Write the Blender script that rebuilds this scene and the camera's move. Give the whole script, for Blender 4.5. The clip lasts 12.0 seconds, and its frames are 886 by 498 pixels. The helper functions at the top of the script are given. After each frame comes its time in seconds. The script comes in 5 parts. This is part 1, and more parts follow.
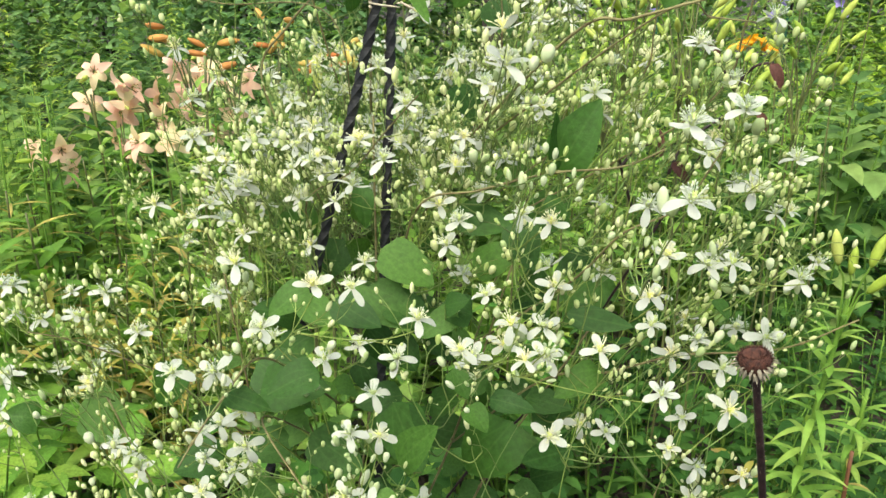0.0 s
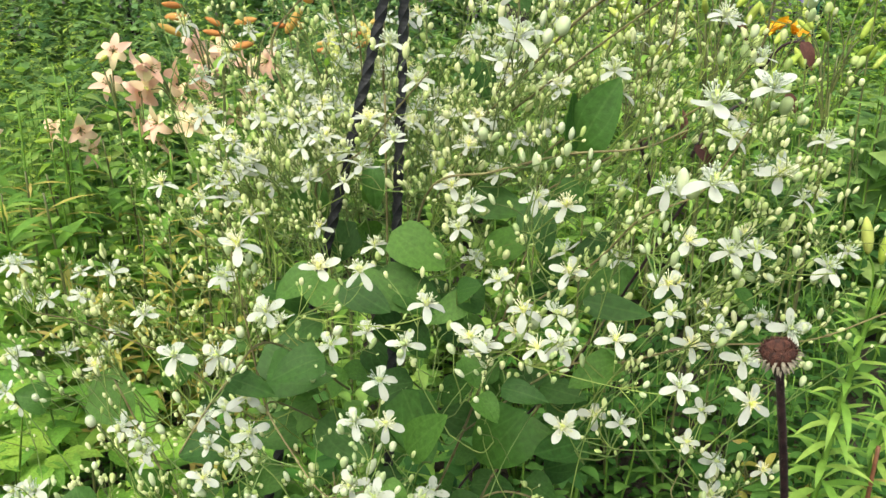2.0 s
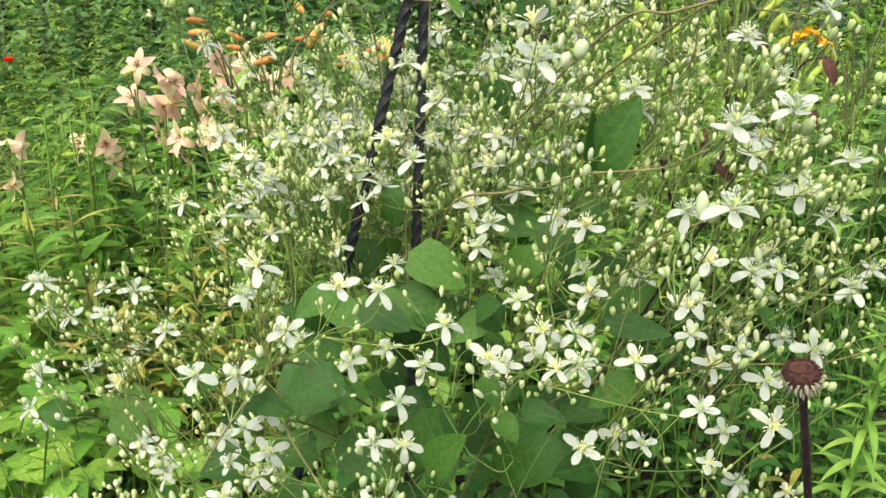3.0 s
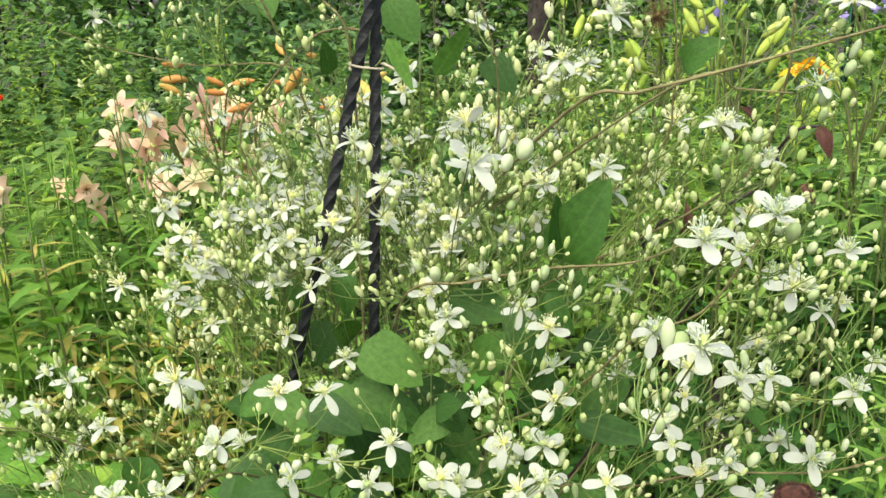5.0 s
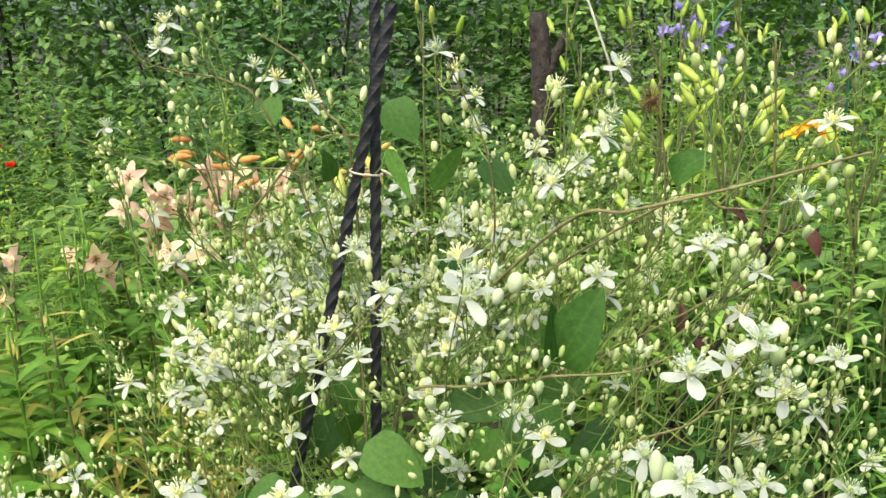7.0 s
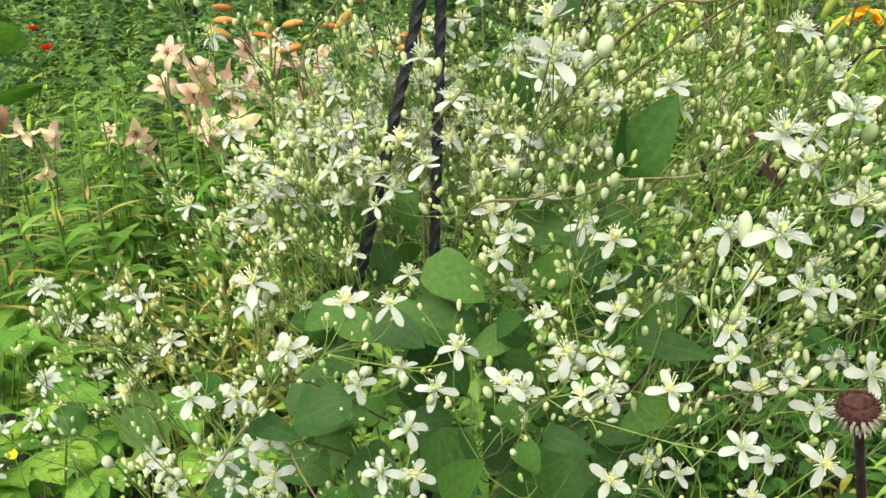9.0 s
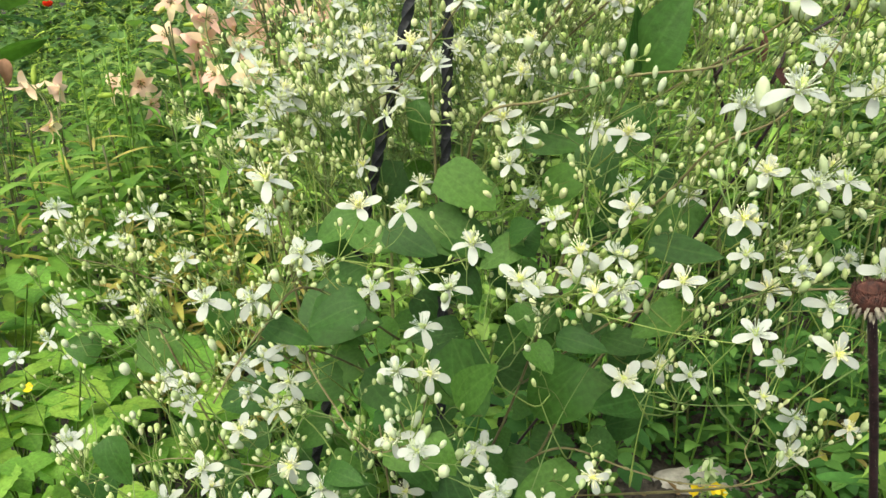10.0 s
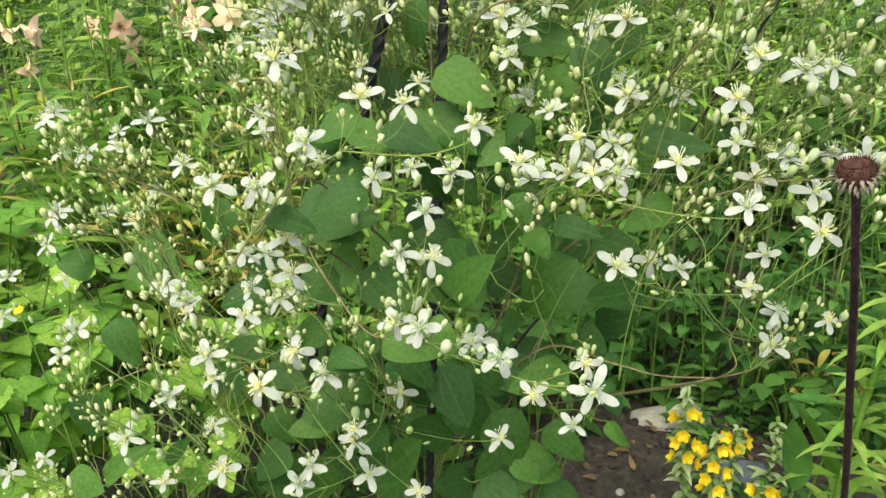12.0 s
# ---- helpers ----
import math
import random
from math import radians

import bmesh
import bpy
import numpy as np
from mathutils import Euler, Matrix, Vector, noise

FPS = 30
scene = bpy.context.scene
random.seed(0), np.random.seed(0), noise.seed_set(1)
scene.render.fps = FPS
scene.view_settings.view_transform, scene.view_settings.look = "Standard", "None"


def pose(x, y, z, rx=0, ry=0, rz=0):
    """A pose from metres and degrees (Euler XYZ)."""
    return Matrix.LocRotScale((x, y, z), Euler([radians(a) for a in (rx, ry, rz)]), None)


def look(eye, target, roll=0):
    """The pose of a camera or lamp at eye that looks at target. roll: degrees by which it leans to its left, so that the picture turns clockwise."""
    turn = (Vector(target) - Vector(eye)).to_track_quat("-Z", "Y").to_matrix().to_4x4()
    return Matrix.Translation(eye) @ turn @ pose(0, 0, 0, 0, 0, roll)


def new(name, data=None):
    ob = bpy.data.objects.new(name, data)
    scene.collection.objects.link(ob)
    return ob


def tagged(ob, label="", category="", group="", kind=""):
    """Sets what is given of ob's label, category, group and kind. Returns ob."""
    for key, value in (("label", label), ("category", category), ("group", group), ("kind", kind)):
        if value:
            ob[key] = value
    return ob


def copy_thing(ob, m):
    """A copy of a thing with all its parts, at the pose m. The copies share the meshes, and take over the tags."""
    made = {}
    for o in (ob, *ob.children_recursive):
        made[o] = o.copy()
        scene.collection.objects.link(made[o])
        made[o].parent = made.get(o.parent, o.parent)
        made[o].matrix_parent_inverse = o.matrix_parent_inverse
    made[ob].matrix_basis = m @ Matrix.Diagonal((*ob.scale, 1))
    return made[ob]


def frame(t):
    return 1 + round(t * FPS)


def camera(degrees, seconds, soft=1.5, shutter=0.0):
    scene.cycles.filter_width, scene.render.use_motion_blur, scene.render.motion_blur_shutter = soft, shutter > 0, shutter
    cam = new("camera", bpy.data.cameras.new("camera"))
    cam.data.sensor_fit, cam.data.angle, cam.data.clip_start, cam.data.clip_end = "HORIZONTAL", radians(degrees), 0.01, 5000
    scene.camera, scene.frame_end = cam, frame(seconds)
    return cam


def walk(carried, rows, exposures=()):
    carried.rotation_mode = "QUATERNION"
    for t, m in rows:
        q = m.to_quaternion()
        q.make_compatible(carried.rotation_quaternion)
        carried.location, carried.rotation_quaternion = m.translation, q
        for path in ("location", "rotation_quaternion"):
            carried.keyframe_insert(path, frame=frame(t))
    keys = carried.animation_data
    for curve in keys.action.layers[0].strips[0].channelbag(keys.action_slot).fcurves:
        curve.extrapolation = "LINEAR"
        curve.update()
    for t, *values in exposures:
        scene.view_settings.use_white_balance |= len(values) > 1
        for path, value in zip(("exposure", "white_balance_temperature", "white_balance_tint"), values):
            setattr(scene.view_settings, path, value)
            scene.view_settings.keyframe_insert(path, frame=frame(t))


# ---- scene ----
cam = camera(54.4, 12.0)
METRES, EYE, TILT, LEAN, TURN = 0.4, 1.1, -18.0, 0.0, 0.0
ROWS = [
    (0.0, 0.0, 0.0, 0.0, -0.0, 0.0, -0.0),
    (0.5, 0.0046, 0.0221, -0.0024, 0.39, -0.48, -0.33),
    (1.0, 0.0052, 0.0243, -0.0135, 0.66, -0.79, -0.54),
    (1.5, 0.0104, 0.0436, -0.0089, 1.15, -1.14, -0.63),
    (2.0, 0.0225, 0.0586, -0.0034, 1.55, -0.99, -0.63),
    (2.5, 0.0248, 0.0595, 0.0099, 2.29, -0.66, -0.58),
    (4.5, 0.0846, 0.1597, 0.0592, 4.1, 0.15, -0.52),
    (5.0, 0.1188, 0.2311, 0.1498, 3.67, 0.85, 0.1),
    (5.5, 0.1283, 0.2358, 0.2046, 3.67, 2.06, 0.22),
    (6.0, 0.1314, 0.2049, 0.2106, 4.05, 3.12, 0.19),
    (6.5, 0.1489, 0.1947, 0.2577, 3.99, 4.21, 0.66),
    (8.5, 0.0769, 0.1816, 0.1323, 5.58, 0.21, -0.21),
    (9.0, 0.0669, 0.1976, 0.0691, 5.88, -1.69, -0.63),
    (9.5, 0.0534, 0.1911, 0.0129, 5.93, -2.59, -0.54),
    (10.0, 0.0544, 0.1893, -0.0428, 6.16, -3.79, -0.12),
    (10.5, 0.0619, 0.1733, -0.0888, 6.63, -4.71, -0.16),
    (11.0, 0.0398, 0.1414, -0.1375, 6.68, -5.62, -0.32),
    (11.5, 0.0152, 0.1149, -0.1678, 6.05, -6.23, -0.19),
    (12.0, 0.0123, 0.1303, -0.1849, 4.37, -5.64, -0.4),
]
walk(cam, [(t, pose(0, 0, EYE, TILT, LEAN, TURN) @ pose(METRES * x, METRES * y, METRES * z, 90 + pitch, roll, yaw)) for t, x, y, z, yaw, pitch, roll in ROWS],
     [(0.0, 0.92, 6800, -8), (2.5, 0.9, 6800, -8), (4.5, 0.9, 6800, -8), (6.5, 0.92, 6800, -8), (8.5, 0.88, 6800, -8), (9.5, 0.84, 6800, -8), (12.0, 0.88, 6800, -8)])

# ---- light: bright overcast day ----
world = bpy.data.worlds.new("sky")
scene.world = world
world.use_nodes = True
wn = world.node_tree
sky = wn.nodes.new("ShaderNodeTexSky")
sky.sky_type, sky.sun_disc = "NISHITA", False
sky.sun_elevation, sky.sun_rotation = radians(58), radians(205)
sky.air_density, sky.dust_density, sky.ozone_density = 0.6, 5.0, 0.6
wn.links.new(sky.outputs[0], wn.nodes["Background"].inputs[0])
wn.nodes["Background"].inputs[1].default_value = 0.2
sun = new("sun", bpy.data.lights.new("sun", "SUN"))
sun.data.energy, sun.data.angle, sun.data.color = 1.0, radians(60), (1.0, 0.97, 0.92)
sun.matrix_world = look((-0.45, -0.95, 1.7), (0, 0, 0))


# ---- materials ----
def material(name):
    m = bpy.data.materials.new(name)
    m.use_nodes = True
    n = m.node_tree.nodes
    return m, m.node_tree, n["Principled BSDF"], n["Material Output"]


def ramp(tree, fac, *stops):
    node = tree.nodes.new("ShaderNodeValToRGB")
    while len(node.color_ramp.elements) < len(stops):
        node.color_ramp.elements.new(0.5)
    for e, (p, c) in zip(node.color_ramp.elements, stops):
        e.position, e.color = p, (*c, 1)
    tree.links.new(fac, node.inputs[0])
    return node.outputs[0]


def mix(tree, fac, a, b, kind="MIX"):
    node = tree.nodes.new("ShaderNodeMix")
    node.data_type, node.blend_type = "RGBA", kind
    for socket, value in ((node.inputs[0], fac), (node.inputs[6], a), (node.inputs[7], b)):
        if isinstance(value, bpy.types.NodeSocket):
            tree.links.new(value, socket)
        elif isinstance(value, tuple):
            socket.default_value = (*value, 1)
        else:
            socket.default_value = value
    return node.outputs[2]


def grain(tree, scale, detail=3.0, rough=0.55):
    coord = tree.nodes.new("ShaderNodeTexCoord")
    node = tree.nodes.new("ShaderNodeTexNoise")
    node.inputs["Scale"].default_value, node.inputs["Detail"].default_value, node.inputs["Roughness"].default_value = scale, detail, rough
    tree.links.new(coord.outputs["Object"], node.inputs["Vector"])
    return node.outputs[0]


def bumped(tree, height, bsdf, strength, distance):
    node = tree.nodes.new("ShaderNodeBump")
    node.inputs["Strength"].default_value, node.inputs["Distance"].default_value = strength, distance
    tree.links.new(height, node.inputs["Height"])
    tree.links.new(node.outputs[0], bsdf.inputs["Normal"])


def number(tree, kind, a, b=None):
    node = tree.nodes.new("ShaderNodeMath")
    node.operation = kind
    for socket, value in zip(node.inputs, (a, b)):
        if isinstance(value, bpy.types.NodeSocket):
            tree.links.new(value, socket)
        elif value is not None:
            socket.default_value = value
    return node.outputs[0]


def vein_lines(tree):
    """A midrib and a pair of side veins on a leaf one unit long, lying along y."""
    split = tree.nodes.new("ShaderNodeSeparateXYZ")
    tree.links.new(tree.nodes.new("ShaderNodeTexCoord").outputs["Object"], split.inputs[0])
    side = number(tree, "ABSOLUTE", split.outputs[0])
    bow = number(tree, "ADD", number(tree, "MULTIPLY", number(tree, "SINE", number(tree, "MULTIPLY", split.outputs[1], 3.1)), 0.15), 0.004)
    lateral = number(tree, "ABSOLUTE", number(tree, "SUBTRACT", number(tree, "DIVIDE", side, bow), 1.0))
    a = ramp(tree, side, (0.006, (1, 1, 1)), (0.02, (0, 0, 0)))
    b = ramp(tree, lateral, (0.02, (0.7, 0.7, 0.7)), (0.09, (0, 0, 0)))
    return mix(tree, 1.0, a, b, "ADD")


def thin(name, dark, mid, light, rough=0.5, glow=0.35, scale=60.0, island=False, spec=0.18, through_tint=(1.15, 1.2, 0.6), relief=0.4, spots=None, mottle=1.0, veins=None):
    """A thin leaf or petal: three tones by chance from piece to piece, mottled, with light passing through it."""
    m, tree, bsdf, out = material(name)
    if island:
        chance = tree.nodes.new("ShaderNodeNewGeometry").outputs["Random Per Island"]
    else:
        chance = tree.nodes.new("ShaderNodeObjectInfo").outputs["Random"]
    tone = ramp(tree, chance, (0.0, dark), (0.5, mid), (1.0, light))
    if island:
        own = tree.nodes.new("ShaderNodeObjectInfo").outputs["Random"]
        tone = mix(tree, 1.0, tone, ramp(tree, own, (0.0, (0.68, 0.74, 0.8)), (0.5, (1.0, 1.0, 1.0)), (1.0, (1.3, 1.18, 1.0))), "MULTIPLY")
    n1 = grain(tree, scale)
    lo, hi = 1 - 0.28 * mottle, 1 + 0.18 * mottle
    mott = ramp(tree, n1, (0.3, (lo, lo, lo * 0.97)), (0.7, (hi, hi, hi)))
    col = mix(tree, 1.0, tone, mott, "MULTIPLY")
    if spots:
        n2 = grain(tree, scale * 0.35, 2.0)
        patch = ramp(tree, n2, (0.62, (0, 0, 0)), (0.72, (1, 1, 1)))
        col = mix(tree, patch, col, spots)
    if veins:
        col = mix(tree, vein_lines(tree), col, mix(tree, 0.1, col, veins))
    tree.links.new(col, bsdf.inputs["Base Color"])
    bsdf.inputs["Roughness"].default_value = rough
    bsdf.inputs["Specular IOR Level"].default_value = spec
    bumped(tree, n1, bsdf, relief, 0.001)
    tr = tree.nodes.new("ShaderNodeBsdfTranslucent")
    tree.links.new(mix(tree, 1.0, col, through_tint, "MULTIPLY"), tr.inputs[0])
    join = tree.nodes.new("ShaderNodeMixShader")
    join.inputs[0].default_value = glow
    tree.links.new(bsdf.outputs[0], join.inputs[1])
    tree.links.new(tr.outputs[0], join.inputs[2])
    tree.links.new(join.outputs[0], out.inputs["Surface"])
    return m


def solid(name, a, b, rough=0.6, scale=40.0, relief=0.4, depth=0.002, metal=0.0, detail=5.0, spec=0.4):
    m, tree, bsdf, out = material(name)
    n = grain(tree, scale, detail)
    tree.links.new(ramp(tree, n, (0.32, a), (0.68, b)), bsdf.inputs["Base Color"])
    bsdf.inputs["Roughness"].default_value, bsdf.inputs["Metallic"].default_value = rough, metal
    bsdf.inputs["Specular IOR Level"].default_value = spec
    bumped(tree, n, bsdf, relief, depth)
    return m


PETAL = thin("petal_white", (0.575, 0.585, 0.525), (0.6, 0.61, 0.56), (0.615, 0.625, 0.585), 0.6, 0.4, 150.0, through_tint=(1.02, 1.04, 0.95), relief=0.2, mottle=0.25)
STAMEN = thin("stamen_cream", (0.6, 0.63, 0.42), (0.66, 0.69, 0.52), (0.69, 0.71, 0.58), 0.7, 0.0, 300.0, island=True, spec=0.05, relief=0.0, mottle=0.1)
PISTIL = thin("pistil_yellow", (0.56, 0.63, 0.2), (0.63, 0.69, 0.3), (0.68, 0.72, 0.4), 0.7, 0.0, 300.0, island=True, spec=0.05, relief=0.0, mottle=0.1)
BUD = thin("bud_greenish_white", (0.45, 0.55, 0.25), (0.61, 0.675, 0.42), (0.7, 0.735, 0.55), 0.55, 0.3, 160.0, through_tint=(0.98, 1.06, 0.75), relief=0.2, mottle=0.5)
BUDS = thin("bud_far", (0.4, 0.52, 0.2), (0.58, 0.65, 0.37), (0.69, 0.725, 0.52), 0.55, 0.3, 160.0, island=True, through_tint=(0.98, 1.06, 0.75), relief=0.2, mottle=0.5)
STALK = thin("stalk_green", (0.16, 0.19, 0.065), (0.215, 0.305, 0.09), (0.32, 0.4, 0.16), 0.55, 0.2, 60.0, island=True, spec=0.1)
SHOOT = solid("shoot_brown_green", (0.13, 0.1, 0.05), (0.24, 0.22, 0.1), 0.6, 90.0, 0.3, 0.0005, spec=0.2)
VINE_LEAF = thin("vine_leaf", (0.036, 0.092, 0.019), (0.055, 0.13, 0.023), (0.095, 0.195, 0.033), 0.5, 0.34, 14.0, spec=0.22, veins=(0.22, 0.36, 0.1), relief=0.8, mottle=0.9)
IRON = solid("black_twisted_iron", (0.006, 0.006, 0.008), (0.02, 0.02, 0.024), 0.55, 140.0, 0.2, 0.0004, 0.0, spec=0.35)
TWINE = solid("pale_twine", (0.4, 0.33, 0.25), (0.6, 0.53, 0.42), 0.9, 400.0, 0.8, 0.001)
LILY_LEAF = thin("lily_leaf", (0.115, 0.24, 0.042), (0.185, 0.335, 0.06), (0.3, 0.43, 0.09), 0.45, 0.45, 40.0, spots=(0.32, 0.3, 0.09))
LILY_STEM = solid("lily_stem", (0.06, 0.06, 0.025), (0.15, 0.17, 0.05), 0.5, 30.0, 0.3)
GREEN_STEM = solid("green_stem", (0.09, 0.18, 0.025), (0.18, 0.3, 0.05), 0.5, 30.0, 0.3, spec=0.2)
BROWN_STEM = solid("red_brown_stem", (0.09, 0.035, 0.02), (0.24, 0.1, 0.05), 0.6, 40.0, 0.4)
PINK = thin("lily_petal_pink", (0.88, 0.53, 0.44), (0.9, 0.63, 0.47), (0.93, 0.78, 0.48), 0.5, 0.28, 22.0, through_tint=(1.03, 0.97, 0.9), relief=0.2, mottle=0.4, spots=(0.93, 0.8, 0.46))
ORANGE = thin("lily_petal_orange", (0.84, 0.36, 0.02), (0.88, 0.46, 0.03), (0.9, 0.56, 0.05), 0.45, 0.3, 40.0, through_tint=(1.05, 0.9, 0.6), relief=0.2, mottle=0.5)
LILY_BUD = thin("lily_bud", (0.34, 0.46, 0.07), (0.48, 0.57, 0.11), (0.62, 0.64, 0.2), 0.45, 0.25, 40.0, relief=0.2)
RED_BUD = thin("lily_bud_red", (0.56, 0.2, 0.07), (0.66, 0.36, 0.11), (0.7, 0.55, 0.16), 0.45, 0.25, 40.0, relief=0.2)
ANTHER = solid("anther_brown", (0.2, 0.08, 0.02), (0.35, 0.15, 0.03), 0.8, 200.0)
HERB = thin("herb_leaf", (0.06, 0.17, 0.03), (0.095, 0.235, 0.038), (0.16, 0.31, 0.055), 0.5, 0.4, 40.0)
HERB_BRIGHT = thin("bright_leaf", (0.125, 0.265, 0.042), (0.21, 0.385, 0.062), (0.36, 0.51, 0.09), 0.5, 0.44, 12.0, relief=0.8, veins=(0.4, 0.55, 0.14))
WEED = thin("weed_leaf", (0.11, 0.21, 0.045), (0.22, 0.36, 0.075), (0.4, 0.53, 0.125), 0.55, 0.45, 30.0, island=True)
FINE_WEED = thin("fine_herb_leaf", (0.13, 0.225, 0.06), (0.25, 0.375, 0.09), (0.42, 0.52, 0.15), 0.55, 0.5, 30.0, island=True, spec=0.12)
WEED_BLUE = thin("weed_leaf_blue_green", (0.085, 0.17, 0.06), (0.19, 0.315, 0.105), (0.36, 0.485, 0.18), 0.6, 0.48, 30.0, island=True, spec=0.12)
LOW_WEED = thin("low_weed_leaf", (0.04, 0.1, 0.025), (0.068, 0.155, 0.035), (0.125, 0.24, 0.055), 0.6, 0.35, 30.0, island=True, spec=0.12)
# dark green weed leaf, its tone lowered further to dim the low bed
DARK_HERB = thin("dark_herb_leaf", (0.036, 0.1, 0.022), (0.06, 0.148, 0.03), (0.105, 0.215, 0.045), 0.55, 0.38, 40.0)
# pale greens and extra translucency stand in for haze over the far shrubs
HAZED_HEDGE = thin("hazed_hedge_leaf", (0.185, 0.31, 0.14), (0.235, 0.38, 0.16), (0.31, 0.46, 0.185), 0.6, 0.52, 20.0, island=True, spec=0.1)
STRAW = thin("dry_leaf", (0.11, 0.07, 0.04), (0.17, 0.115, 0.06), (0.26, 0.19, 0.1), 0.7, 0.25, 50.0, island=True, through_tint=(1.1, 1.0, 0.7))
CONE = solid("dried_cone_maroon", (0.02, 0.008, 0.007), (0.11, 0.038, 0.026), 0.8, 300.0, 0.8, 0.002)
BRACT = solid("dried_bract_grey", (0.12, 0.095, 0.07), (0.36, 0.32, 0.245), 0.85, 200.0)
DARK_STEM = solid("purple_black_stem", (0.012, 0.006, 0.008), (0.05, 0.025, 0.028), 0.5, 120.0, 0.6, 0.001)
YELLOW = thin("loosestrife_petal", (0.8, 0.56, 0.02), (0.85, 0.64, 0.03), (0.88, 0.7, 0.05), 0.5, 0.25, 60.0, through_tint=(1.05, 1.0, 0.6), relief=0.2, mottle=0.3)
VARIEGATED = thin("variegated_leaf", (0.22, 0.33, 0.12), (0.36, 0.45, 0.19), (0.54, 0.59, 0.35), 0.5, 0.35, 60.0, spots=(0.72, 0.72, 0.5))
PURPLE = thin("bellflower_purple", (0.3, 0.23, 0.6), (0.4, 0.32, 0.7), (0.5, 0.42, 0.78), 0.5, 0.3, 40.0, through_tint=(1.0, 0.95, 1.1), relief=0.2)
RED = thin("poppy_red", (0.7, 0.03, 0.012), (0.8, 0.05, 0.015), (0.82, 0.08, 0.02), 0.5, 0.3, 40.0, through_tint=(1.1, 0.7, 0.6), relief=0.2)
LILAC = thin("scabious_pale_lilac", (0.7, 0.62, 0.75), (0.76, 0.7, 0.8), (0.8, 0.76, 0.84), 0.6, 0.3, 60.0, relief=0.1, mottle=0.3, through_tint=(1, 1, 1))
STONE = solid("pale_stone", (0.22, 0.2, 0.175), (0.4, 0.37, 0.33), 0.92, 45.0, 0.9, 0.006)
SLATE = solid("blue_grey_stone", (0.05, 0.055, 0.07), (0.11, 0.12, 0.145), 0.8, 40.0, 0.6, 0.004)
BARK = solid("dark_bark", (0.014, 0.01, 0.009), (0.055, 0.04, 0.035), 0.9, 30.0, 1.0, 0.02)
WIRE = solid("green_wire", (0.02, 0.08, 0.05), (0.04, 0.13, 0.08), 0.5, 60.0)
STICK = solid("pale_stick", (0.35, 0.32, 0.26), (0.55, 0.52, 0.44), 0.8, 50.0)
MAROON = thin("maroon_dead_leaf", (0.07, 0.03, 0.028), (0.12, 0.05, 0.045), (0.16, 0.075, 0.055), 0.6, 0.15, 20.0)


def soil():
    m, tree, bsdf, out = material("dark_garden_soil")
    fine, coarse = grain(tree, 60.0, 8.0, 0.7), grain(tree, 5.0, 4.0)
    a = ramp(tree, fine, (0.3, (0.02, 0.015, 0.011)), (0.55, (0.062, 0.049, 0.038)), (0.8, (0.155, 0.128, 0.105)))
    tree.links.new(mix(tree, 0.6, a, ramp(tree, coarse, (0.3, (0.6, 0.55, 0.5)), (0.7, (1.1, 1.05, 1.0))), "MULTIPLY"), bsdf.inputs["Base Color"])
    bsdf.inputs["Roughness"].default_value = 0.95
    bumped(tree, fine, bsdf, 1.0, 0.012)
    return m


SOIL = soil()


# ---- geometry helpers ----
class Geo:
    """Vertices and faces gathered from many pieces."""

    def __init__(self):
        self.v, self.f, self.k = [], [], []

    def add(self, piece, m=None, slot=0):
        start = len(self.v)
        self.v.extend([m @ Vector(p) for p in piece[0]] if m is not None else piece[0])
        self.f.extend([tuple(i + start for i in face) for face in piece[1]])
        self.k.extend([slot] * len(piece[1]))
        return self


def mesh_of(name, geo, *mats):
    if isinstance(geo, tuple):
        geo = Geo().add(geo)
    me = bpy.data.meshes.new(name)
    me.from_pydata([tuple(p) for p in geo.v], [], geo.f)
    for m in mats:
        me.materials.append(m)
    me.polygons.foreach_set("material_index", geo.k)
    me.polygons.foreach_set("use_smooth", [True] * len(me.polygons))
    me.update()
    return me


def part(name, geo, mats, parent=None, label="", m=None, kind=""):
    """One mesh object under a thing or under a part. geo: a Geo, a piece, or a mesh to share."""
    me = geo if isinstance(geo, bpy.types.Mesh) else mesh_of(name, geo, *(mats if isinstance(mats, (list, tuple)) else [mats]))
    ob = new(name, me)
    ob.parent = parent
    if m is not None:
        ob.matrix_basis = m
    return tagged(ob, label, kind=kind)


def thing(name, label, category, m=None, group="", kind=""):
    ob = new(name)
    ob.empty_display_size = 0.02
    if m is not None:
        ob.matrix_basis = m
    return tagged(ob, label, category, group, kind)


def rnd(a, b):
    return random.uniform(a, b)


def aim(place, y_axis, up=(0, 0, 1), roll=0.0):
    """A pose whose y axis runs along y_axis and whose z axis lies as near to up as it can."""
    y = Vector(y_axis).normalized()
    z = Vector(up) - y * y.dot(Vector(up))
    z = z.normalized() if z.length > 1e-4 else y.orthogonal().normalized()
    x = y.cross(z)
    return Matrix.Translation(place) @ Matrix((x, y, z)).transposed().to_4x4() @ Matrix.Rotation(radians(roll), 4, "Y")


def face_up(place, axis, spin=0.0):
    """A pose whose z axis runs along axis."""
    return Matrix.Translation(place) @ Vector(axis).to_track_quat("Z", "Y").to_matrix().to_4x4() @ Matrix.Rotation(spin, 4, "Z")


